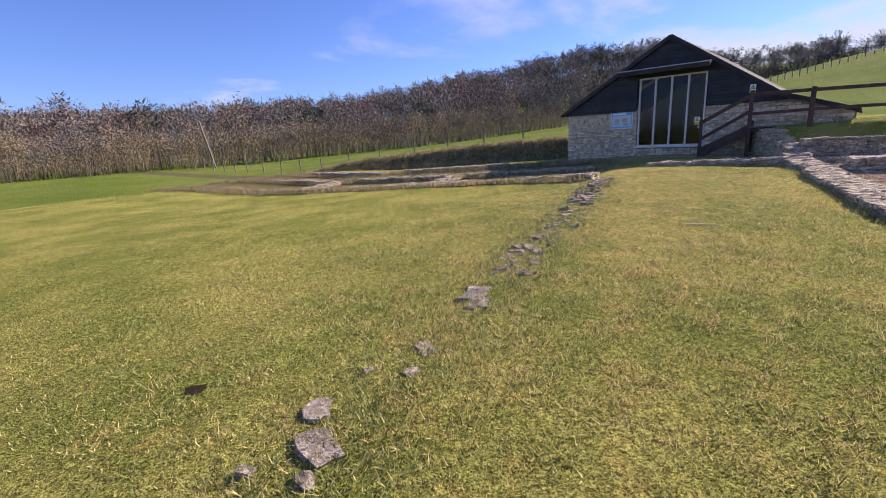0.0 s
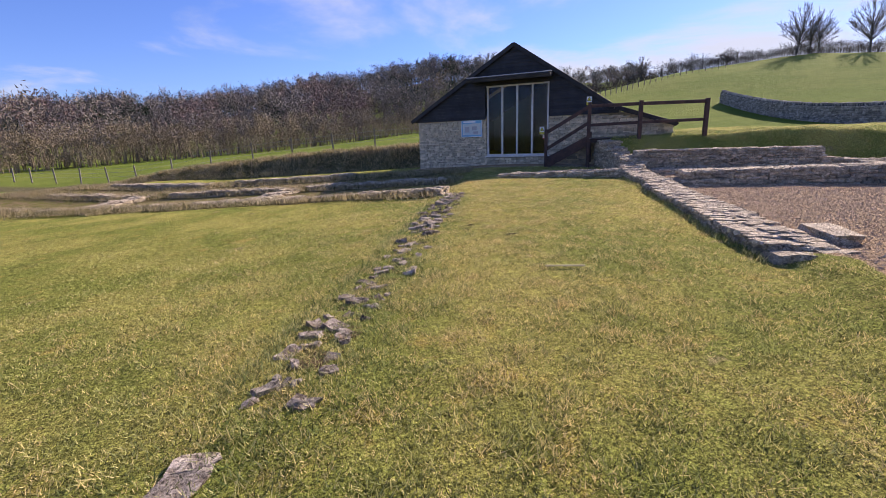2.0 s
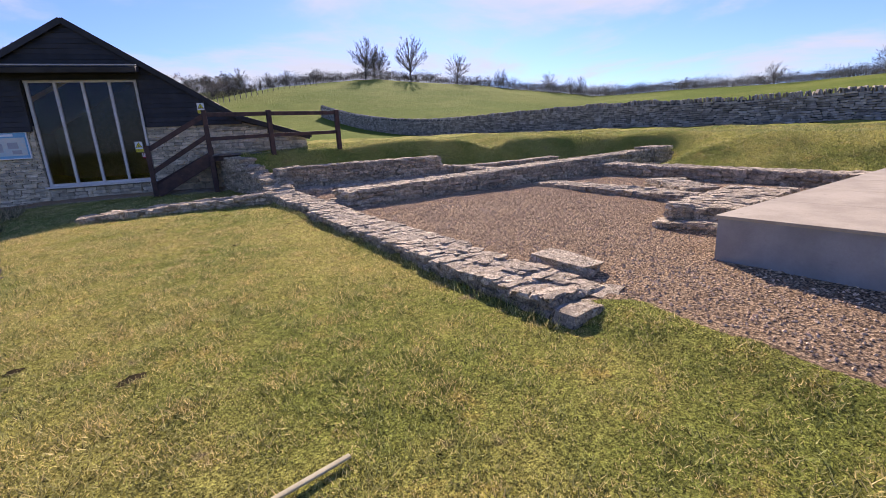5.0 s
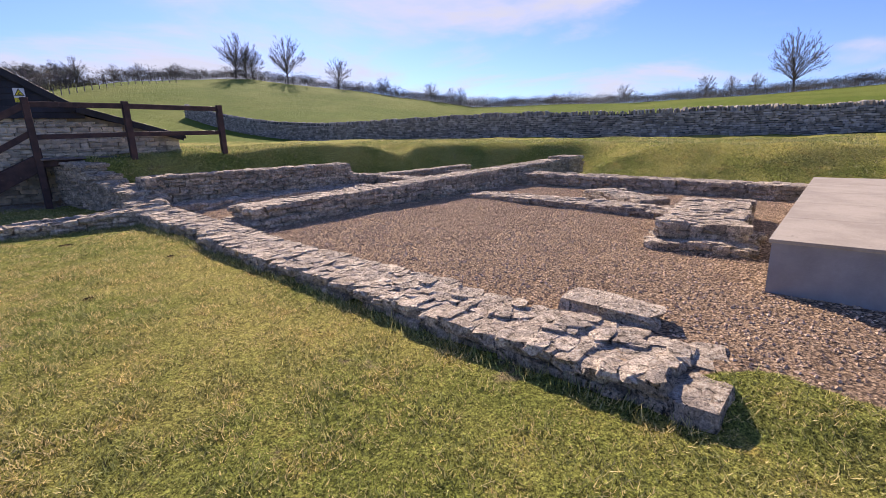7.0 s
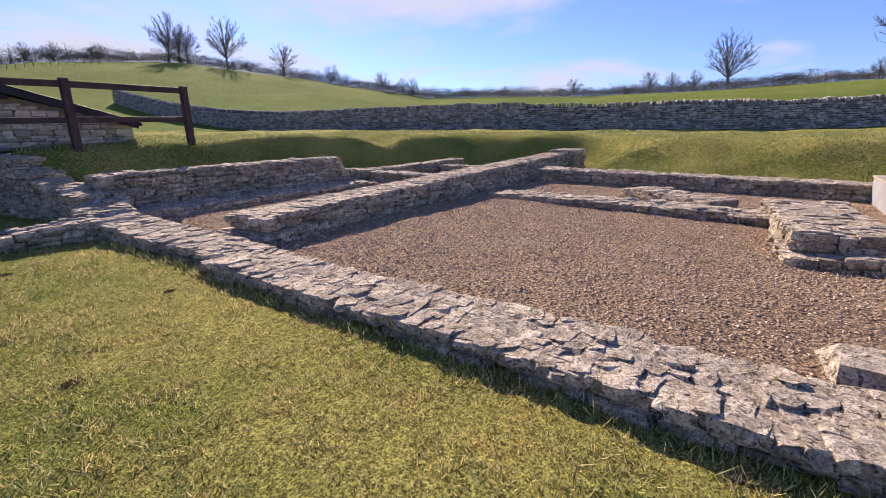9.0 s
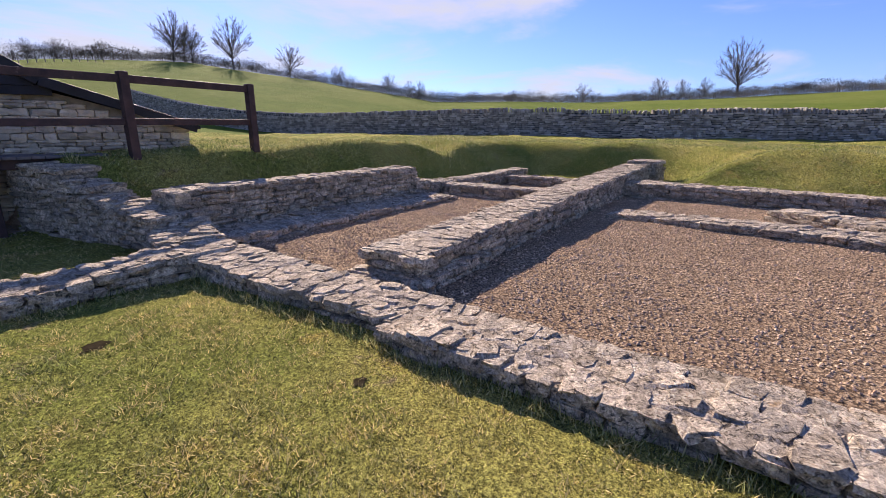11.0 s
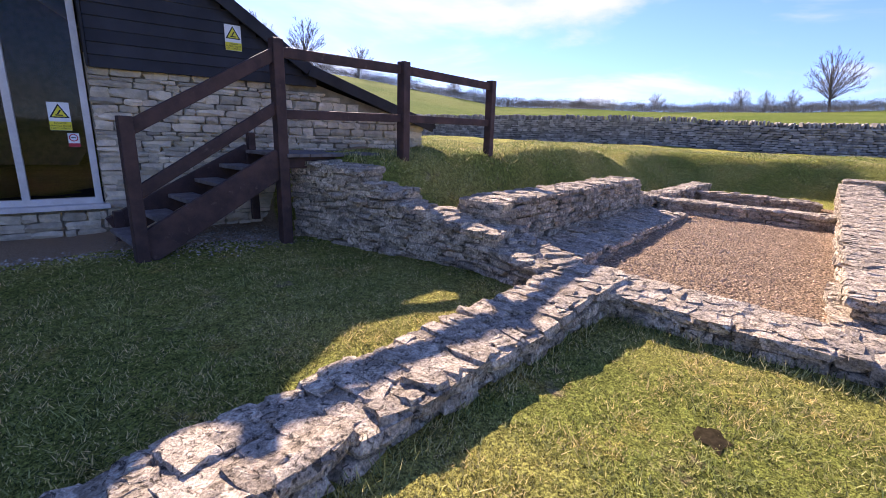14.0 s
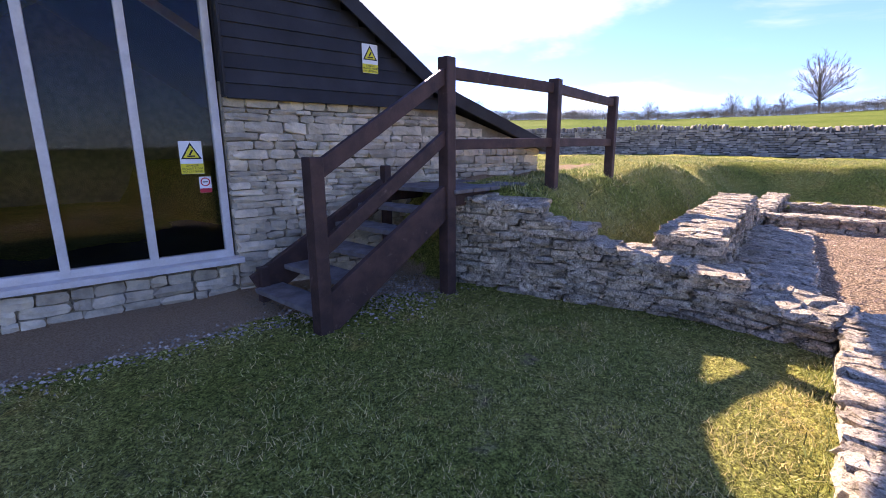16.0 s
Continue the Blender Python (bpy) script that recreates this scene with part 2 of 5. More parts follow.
def land(x, y):
    """Height of the ground."""
    x, y = np.asarray(x, float), np.asarray(y, float)
    d, a = plan(x, y)
    lawn = 0.25 + 0.022 * np.clip(a, -14, 22) - 0.05 * np.log1p(np.exp(np.clip((-d - 3.3) * 2.5, -40, 40))) / 2.5 * sstep(70, 15, -d)
    lawn = lawn - 0.03 * sstep(-1.5, -0.2, d) * sstep(-1, 1, a) - 0.10 * sstep(5.4, 5.8, a) * sstep(-4.4, -5.0, d) * sstep(12, 9, a)
    bank = 0.95 * sstep(16.2, 17.6, a + 0.10 * (d + 8)) * sstep(-4.0, -7.0, d) * (0.35 + 0.65 * sstep(-40, -10, d))
    gravel = 0.335 + 0.008 * np.clip(a, -4, 12)
    low = lawn + (gravel - lawn) * sstep(0.0, 0.5, d) * sstep(-3.5, -1.0, a)
    low = low + bank
    def box(d0, d1, a0, a1):
        return np.hypot(np.maximum(np.maximum(d0 - d, d - d1), 0), np.maximum(np.maximum(a0 - a, a - a1), 0))
    edge = 0.42 - 0.75 * sstep(10.3, 12.0, a)
    out = np.minimum(box(-999, 9.3, -999, 10.35), box(0, 11.6, 6.0, 10.35))
    out = np.minimum(out, np.maximum(d - edge, 0) * 3.0)
    wob = 1 + 0.06 * wave(x, y, 0.9, 0.6)
    upper = 1.28 + 0.020 * np.clip(a - 1, 0, 30) + (0.05 * wave(x, y, 0.55, 1.0) + 0.035 * wave(x, y, 1.7, 0.3)) * sstep(0.6, 2.2, out)
    upper = upper - 0.40 * np.exp(-((d - 9.2) / 0.9) ** 2 - ((a - 13.0) / 2.2) ** 2) + 0.12 * np.exp(-((d - 6.3) / 2.0) ** 2 - ((a - 11.9) / 0.9) ** 2)
    near = low + (np.maximum(upper, low) - low) * sstep(0.05, 1.45 + 1.2 * sstep(7.0, 9.5, d) * sstep(8.5, 6.0, a), out * wob)
    near = near + 0.012 * wave(x, y, 1.3, 0.2) + 0.006 * wave(x, y, 4.1, 2.0)
    # far land
    dx, dy = x - 5.0, y - 8.0
    r = np.hypot(dx, dy) + 1e-6
    az = np.degrees(np.arctan2(dy, dx))
    f, w, c = np.interp(az, BEAR, FIELD), np.interp(az, BEAR, WOOD), np.interp(az, BEAR, CREST)
    zc = 1.6 + f * c
    z0 = np.where(az > 62, np.where(az < 160, 0.9 - 2.0 * sstep(85, 130, az), 0.0), 1.5)
    s = np.clip((r - 28) / (c - 28), 0, 1)
    s = s * s * (2.2 - 1.2 * s)
    far = z0 + (zc - z0) * s
    t2 = np.clip((r - c - 6) / (240 - c), 0, 1)
    far = far + ((1.6 + w * 240) - zc) * (t2 * t2 * (3 - 2 * t2)) * np.where((az > 48) & (az < 175), 1, 0.25) + 0.25 * wave(x, y, 0.06, 0.4) * sstep(40, 90, r)
    return near + (far - near) * sstep(24, 36, r)


def zl(x, y):
    return float(land(x, y))


# ---- mesh helpers ----
def from_arrays(name, verts, faces, mat, parent=None, smooth=False):
    me = bpy.data.meshes.new(name)
    me.from_pydata(np.asarray(verts).tolist(), [], np.asarray(faces).tolist() if not isinstance(faces, list) else faces)
    me.materials.append(mat)
    if smooth:
        me.polygons.foreach_set("use_smooth", [True] * len(me.polygons))
    me.update()
    ob = new(name, me)
    ob.parent = parent
    return ob


def part(name, bm, mat, parent=None, label=""):
    me = bpy.data.meshes.new(name)
    bm.normal_update()
    bm.to_mesh(me)
    bm.free()
    me.materials.append(mat)
    ob = new(name, me)
    ob.parent = parent
    if label:
        ob["label"] = label
    return ob


def add_box(bm, m, sx, sy, sz, bevel=0.0):
    r = bmesh.ops.create_cube(bm, size=1.0, matrix=m @ Matrix.Diagonal((sx, sy, sz, 1)))
    if bevel:
        es = list({e for v in r["verts"] for e in v.link_edges})
        bmesh.ops.bevel(bm, geom=es, offset=bevel, segments=2, affect="EDGES", profile=0.6)
    return bm


def block(name, m, sx, sy, sz, mat, parent=None, bevel=0.006, label=""):
    return part(name, add_box(bmesh.new(), m, sx, sy, sz, bevel), mat, parent, label)


def prism(name, pts, z0, z1, mat, parent=None):
    """An upright slab over a plan outline."""
    n = len(pts)
    v = [(x, y, z0) for x, y in pts] + [(x, y, z1) for x, y in pts]
    return from_arrays(name, v, [list(range(n - 1, -1, -1)), list(range(n, 2 * n))] + [[i, (i + 1) % n, n + (i + 1) % n, n + i] for i in range(n)], mat, parent)


def between(p, q, w, h, up=Vector((0, 0, 1))):
    """Pose and length of a bar from p to q."""
    p, q = Vector(p), Vector(q)
    x = (q - p).normalized()
    y = up.cross(x).normalized()
    z = x.cross(y)
    m = Matrix((x, y, z)).transposed().to_4x4()
    m.translation = (p + q) / 2
    return m, (q - p).length


def bar(name, p, q, w, h, mat, parent=None, bevel=0.008, label=""):
    m, ln = between(p, q, w, h)
    return block(name, m, ln, w, h, mat, parent, bevel, label)


def stone_mesh(name, seed, mat, rough=0.22):
    """A rough unit stone, one metre on each side, 48 triangles."""
    rng = random.Random(seed)
    bm = bmesh.new()
    bmesh.ops.create_cube(bm, size=1.0)
    bmesh.ops.subdivide_edges(bm, edges=bm.edges[:], cuts=1, use_grid_fill=True)
    for v in bm.verts:
        k = sum(abs(c) > 0.4 for c in v.co)
        v.co *= {3: 0.86, 2: 0.95, 1: 1.03}.get(k, 1)
        v.co += Vector((rng.uniform(-1, 1), rng.uniform(-1, 1), rng.uniform(-1, 1))) * rough * 0.32
    me = bpy.data.meshes.new(name)
    bm.to_mesh(me)
    bm.free()
    me.materials.append(mat)
    return me


RUIN = [stone_mesh("ruin_stone", i, M["ruin"]) for i in range(14)]
FLAG = [stone_mesh("flag_stone", 40 + i, M["top"], 0.36) for i in range(12)]
SEAM = [stone_mesh("seam_stone", 140 + i, M["seam"], 0.42) for i in range(12)]
BARN = [stone_mesh("barn_stone", 80 + i, M["barn_stone"], 0.25) for i in range(12)]
STONE_V = [np.array([v.co[:] for v in me.vertices]) for me in RUIN]
STONE_F = [np.array([p.vertices[:] for p in me.polygons]) for me in RUIN]


def joined_stones(name, poses, mat, parent=None):
    """Many stones in one mesh. poses: 4x4 matrices with their size in them."""
    vs, fs, n = [], [], 0
    for i, m in enumerate(poses):
        k = i % len(STONE_V)
        a = np.array(m)
        vs.append(STONE_V[k] @ a[:3, :3].T + a[:3, 3])
        fs.append(STONE_F[k] + n)
        n += len(STONE_V[k])
    return tagged(from_arrays(name, np.concatenate(vs), np.concatenate(fs), mat, parent), kind="stuff")


def stones(meshes, poses, parent, name="stone"):
    for i, m in enumerate(poses):
        ob = new(name, meshes[i % len(meshes)])
        ob.parent = parent
        ob.matrix_basis = m


# ---- ground: one sheet to the horizon ----
def in_gravel(x, y):
    d, a = plan(x, y)
    g = sstep(0.1, 0.35, d - 0.35 * sstep(0.3, -0.3, a) + 0.08 * wave(x, y, 2.2, 0.3) * sstep(0.3, -0.3, a)) * sstep(-7, -6, a) * sstep(9.1, 8.7, d) * sstep(9.9, 9.6, a)
    return np.maximum(g, sstep(0.2, 0.6, d) * sstep(6.6, 6.8, a) * sstep(9.9, 9.7, a) * sstep(10.2, 9.6, d))


FAC_P, FAC_U, FAC_N = (10.074, 18.207), (0.745, -0.667), (0.667, 0.745)


def in_path(x, y):
    u = (x - FAC_P[0]) * FAC_U[0] + (y - FAC_P[1]) * FAC_U[1]
    v = (x - FAC_P[0]) * FAC_N[0] + (y - FAC_P[1]) * FAC_N[1]
    w = 0.12 * wave(x, y, 1.7, 1.1)
    foot = sstep(-1.15, -0.85, v + w) * sstep(0.25, 0.05, v) * sstep(-6.5, -5.0, u) * sstep(2.2, 1.6, u)
    d, a = plan(x, y)
    track = sstep(0.55, 0.2, np.abs(a - 12.7 - 0.10 * d + w)) * sstep(0.3, 0.8, d) * sstep(10, 6, d)
    return np.maximum(foot, track * 0.85)


def seam(d, a):
    """The line of the buried wall, where the turf is thin."""
    return 0.62 * sstep(0.42, 0.08, np.abs(d + 3.86 + 0.055 * (a + 2.5))) * sstep(-6.8, -6.0, a) * sstep(5.8, 5.3, a) * (0.55 + 0.45 * sstep(-3.4, -2.6, a))


def ground():
    rad = np.concatenate([np.arange(0.08, 13, 0.085), 13 * 1.028 ** np.arange(0, 95), [220, 260, 310, 380, 470, 600, 900, 1400, 2200]])
    rad = np.unique(rad)
    na = 560
    th = np.linspace(0, 2 * np.pi, na, endpoint=False)
    x = 7.5 + rad[:, None] * np.cos(th)
    y = 9.0 + rad[:, None] * np.sin(th)
    x, y = np.append(x.ravel(), 7.5), np.append(y.ravel(), 9.0)
    z = land(x, y)
    nr = len(rad)
    i, j = np.meshgrid(np.arange(nr - 1), np.arange(na), indexing="ij")
    k = (j + 1) % na
    quads = np.stack([i * na + j, (i + 1) * na + j, (i + 1) * na + k, i * na + k], -1).reshape(-1, 4).tolist()
    quads += [[nr * na, j, (j + 1) % na] for j in range(na)]
    ob = from_arrays("ground", np.stack([x, y, z], 1), quads, ground_material(), smooth=True)
    d, a = plan(x, y)
    for name, val in (("gravel", in_gravel(x, y)), ("bare", in_path(x, y)),
                      ("seam", seam(d, a)),
                      ("field", sstep(26, 34, np.hypot(x - 5, y - 8))),
                      ("ruins", sstep(5.9, 6.6, a + 0.12 * (d + 5)) * sstep(-4.9, -5.5, d) * sstep(14.5, 12.5, a + 0.12 * (d + 8)) * sstep(-34, -26, d)),
                      ("bank", sstep(15.9, 16.4, a + 0.10 * (d + 8)) * sstep(19.0, 17.8, a + 0.10 * (d + 8)) * sstep(-5, -7, d))):
        at = ob.data.attributes.new(name, "FLOAT", "POINT")
        at.data.foreach_set("value", np.asarray(val, np.float32))
    return tagged(ob, "mown turf with moss, gravel floors and hillside pasture", "ground", kind="structure")


def ground_material():
    m = bpy.data.materials.new("turf_gravel_and_pasture")
    m.use_nodes = True
    nt = m.node_tree
    b = nt.nodes["Principled BSDF"]
    b.inputs["Specular IOR Level"].default_value = 0.04
    b.inputs["Roughness"].default_value = 1.0
    pos = nt.nodes.new("ShaderNodeNewGeometry").outputs["Position"]

    def attr(n):
        x = nt.nodes.new("ShaderNodeAttribute")
        x.attribute_name = n
        return x.outputs["Fac"]
    big = noise_node(nt, pos, 0.55, 5, 0.6)
    mid = noise_node(nt, pos, 3.2, 5, 0.65)
    fine = noise_node(nt, pos, 70, 4, 0.75)
    fine2 = noise_node(nt, pos, 22, 4, 0.7)
    turf = mixc(nt, step_node(nt, big, 0.38, 0.64), (0.215, 0.235, 0.05), (0.36, 0.325, 0.085))
    turf = mixc(nt, step_node(nt, mid, 0.54, 0.78), turf, (0.42, 0.31, 0.08))
    turf = mixc(nt, step_node(nt, noise_node(nt, pos, 1.7, 5, 0.7), 0.62, 0.74), turf, (0.30, 0.225, 0.13))
    turf = mixc(nt, 0.9, turf, mixc(nt, step_node(nt, fine, 0.3, 0.7), (0.05, 0.05, 0.05), (0.95, 0.95, 0.95)), "OVERLAY")
    turf = mixc(nt, 0.7, turf, mixc(nt, step_node(nt, fine2, 0.3, 0.7), (0.2, 0.2, 0.2), (0.82, 0.82, 0.82)), "OVERLAY")
    field = mixc(nt, step_node(nt, noise_node(nt, pos, 0.07, 5, 0.6), 0.35, 0.65), (0.135, 0.19, 0.03), (0.20, 0.235, 0.05))
    field = mixc(nt, 0.5, field, mixc(nt, noise_node(nt, pos, 1.1, 5, 0.7), (0.22, 0.22, 0.22), (0.78, 0.78, 0.78)), "OVERLAY")
    c = mixc(nt, attr("field"), turf, field)
    rough_grass = mixc(nt, step_node(nt, fine2, 0.4, 0.6), (0.09, 0.085, 0.035), (0.19, 0.165, 0.09))
    c = mixc(nt, attr("bank"), c, rough_grass)
    rub = mixc(nt, step_node(nt, mid, 0.45, 0.58), (0.17, 0.16, 0.05), (0.26, 0.19, 0.10))
    c = mixc(nt, attr("ruins"), c, rub)
    soil = mixc(nt, step_node(nt, fine2, 0.4, 0.62), (0.075, 0.055, 0.035), (0.30, 0.20, 0.12))
    worn = math_node(nt, "ADD", attr("seam"), math_node(nt, "MULTIPLY", math_node(nt, "SUBTRACT", noise_node(nt, pos, 4.5, 5, 0.7), 0.5), 1.7))
    c = mixc(nt, step_node(nt, worn, 0.55, 0.75), c, soil)
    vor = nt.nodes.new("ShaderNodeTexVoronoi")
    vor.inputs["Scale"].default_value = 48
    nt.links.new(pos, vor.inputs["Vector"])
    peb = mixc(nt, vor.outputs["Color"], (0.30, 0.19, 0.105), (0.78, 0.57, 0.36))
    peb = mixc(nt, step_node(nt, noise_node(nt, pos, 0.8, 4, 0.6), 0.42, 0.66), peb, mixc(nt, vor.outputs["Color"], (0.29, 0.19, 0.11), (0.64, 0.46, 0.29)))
    # shade in the gaps between pebbles, painted as dark brown cell rims
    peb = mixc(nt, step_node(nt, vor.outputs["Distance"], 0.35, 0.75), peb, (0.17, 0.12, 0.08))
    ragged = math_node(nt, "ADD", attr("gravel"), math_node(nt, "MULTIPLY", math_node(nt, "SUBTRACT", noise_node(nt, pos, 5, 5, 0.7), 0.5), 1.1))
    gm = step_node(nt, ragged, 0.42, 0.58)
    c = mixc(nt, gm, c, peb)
    dirt = mixc(nt, step_node(nt, fine, 0.35, 0.65), (0.33, 0.215, 0.125), (0.52, 0.37, 0.23))
    ragged2 = math_node(nt, "ADD", attr("bare"), math_node(nt, "MULTIPLY", math_node(nt, "SUBTRACT", noise_node(nt, pos, 7, 5, 0.7), 0.5), 0.9))
    c = mixc(nt, step_node(nt, ragged2, 0.4, 0.62), c, dirt)
    nt.links.new(c, b.inputs["Base Color"])
    h = math_node(nt, "ADD", math_node(nt, "MULTIPLY", fine, 0.5), fine2)
    bp = nt.nodes.new("ShaderNodeBump")
    bp.inputs["Strength"].default_value, bp.inputs["Distance"].default_value = 1.0, 0.06
    nt.links.new(h, bp.inputs["Height"])
    nt.links.new(bp.outputs[0], b.inputs["Normal"])
    return m


ground()


# ---- stone walls ----
def rot(ax, ang):
    return Matrix.Rotation(ang, 4, ax)


def ruin_wall(name, p, q, width, z0, z1, label, seed, course=0.075, ragged=0.03, flags=True, limit=300, batter=0.0, foot=0.15, length=0.26):
    """A rubble wall from p to q in plan, its top z0 at p and z1 at q: a core, face stones in courses, and a top of rough flags."""
    rng = random.Random(seed)
    p, q = Vector((*p, 0)), Vector((*q, 0))
    ln = (q - p).length
    ang = math.atan2(q.y - p.y, q.x - p.x)
    x, y = (q - p) / ln, Vector((-(q - p).y, (q - p).x, 0)) / ln
    n, ks = max(4, int(ln / (0.06 if length < 0.3 else 0.2))), 11
    verts, faces = [], []
    for i in range(n + 1):
        s = i / n
        c = p + x * (ln * s)
        top = z0 + (z1 - z0) * s
        for k in range(ks + 2):
            side = -1 if k == 0 else 1 if k == ks + 1 else -1 + 2 * (k - 1) / (ks - 1)
            w = width / 2 - 0.045 + 0.03 * noise.noise((s * ln * 6, (k > 6) * 3.1, seed))
            v = c + y * (side * (w + (batter if k in (0, ks + 1) else 0)))
            if k in (0, ks + 1):
                v.z = zl(v.x, v.y) - foot
            else:
                v.z = top - 0.012 + ragged * noise.noise((v.x * 2.2, v.y * 2.2, seed * 1.7)) + 0.022 * noise.noise((v.x * 8, v.y * 8, seed)) + 0.014 * noise.noise((v.x * 21, v.y * 21, seed)) - (0.022 if k in (1, ks) else 0)
            verts.append(v)
    m_ = ks + 2
    for i in range(n):
        for k in range(ks + 1):
            a = i * m_ + k
            faces.append([a, a + 1, a + m_ + 1, a + m_])
    faces += [[k for k in range(m_)], [n * m_ + m_ - 1 - k for k in range(m_)]]
    wall = tagged(from_arrays(name, verts, faces, M["core"]), label, "stone wall")
    poses, tops = [], []
    for side in (-1, 1, -2, 2):
        ends = abs(side) == 2
        run = width if ends else ln
        zlow = 1e9
        s = 0.0
        c0 = p if side == -2 else q
        lvl = 0
        while True:
            top_any = False
            s = rng.uniform(-0.1, 0.0)
            while s < run - 0.04:
                w = min(rng.uniform(0.55, 1.45) * length, run - s + 0.03)
                mid = s + w / 2
                if ends:
                    c = c0 + y * (mid - width / 2) + x * (0.0 if side == 2 else 0.0)
                    frac = 0 if side == -2 else 1
                    nrm = x * (1 if side == 2 else -1)
                    turn = ang + math.pi / 2
                else:
                    c = p + x * mid + y * (side * (width / 2 - 0.01))
                    frac, nrm, turn = mid / ln, y * side, ang
                topz = z0 + (z1 - z0) * min(1, max(0, frac)) + ragged * noise.noise((c.x * 2.2, c.y * 2.2, seed * 1.7))
                g = zl(c.x, c.y) - 0.03
                zz = topz - 0.06 - lvl * course
                gone = ragged > 0.03 and lvl < 2 and rng.random() < 0.09
                if zz > g - course * 0.4:
                    top_any = True
                if zz > g - course * 0.4 and not gone:
                    h = course * rng.uniform(0.86, 1.12)
                    cc = c - nrm * rng.uniform(0.02, 0.075) + nrm * batter * min(1, (topz - zz) / 0.5)
                    poses.append(Matrix.Translation((cc.x, cc.y, zz)) @ rot("Z", turn + rng.gauss(0, 0.05)) @ rot("Y", rng.gauss(0, 0.03)) @ Matrix.Diagonal((w * 1.03, 0.19, h * 1.04, 1)))
                s += w
            lvl += 1
            if not top_any or lvl > 25:
                break
    if flags:
        s = 0.0
        while s < ln:
            step = rng.uniform(0.07, 0.15)
            t = -width / 2
            while t < width / 2 - 0.03:
                w = min(rng.uniform(0.07, 0.30), width / 2 - t + 0.04)
                c = p + x * (s + step / 2 + rng.gauss(0, 0.02)) + y * (t + w / 2)
                topz = z0 + (z1 - z0) * min(1, s / ln) + ragged * noise.noise((c.x * 2.2, c.y * 2.2, seed * 1.7))
                tops.append(Matrix.Translation((c.x, c.y, topz - 0.034 + rng.gauss(0, 0.2 * ragged))) @ rot("Z", ang + rng.gauss(0, 0.3)) @ rot("X", rng.gauss(0, 0.03)) @ rot("Y", rng.gauss(0, 0.03))
                            @ Matrix.Diagonal((step * rng.uniform(1.0, 1.45), w * 1.12, rng.uniform(0.045, 0.068), 1)))
                t += w
            s += step
    rng.shuffle(poses)
    keep, kt = poses[:limit], tops[:limit]
    stones(RUIN, keep, wall, "stone")
    stones(FLAG, kt, wall, "flagstone")
    if len(poses) > limit:
        joined_stones("rubble", poses[limit:], M["ruin_stuff"], wall)
    if len(tops) > limit:
        joined_stones("flag_rubble", tops[limit:], M["ruin_stuff"], wall)
    return wall


def S(d, a):
    return site(d, a)


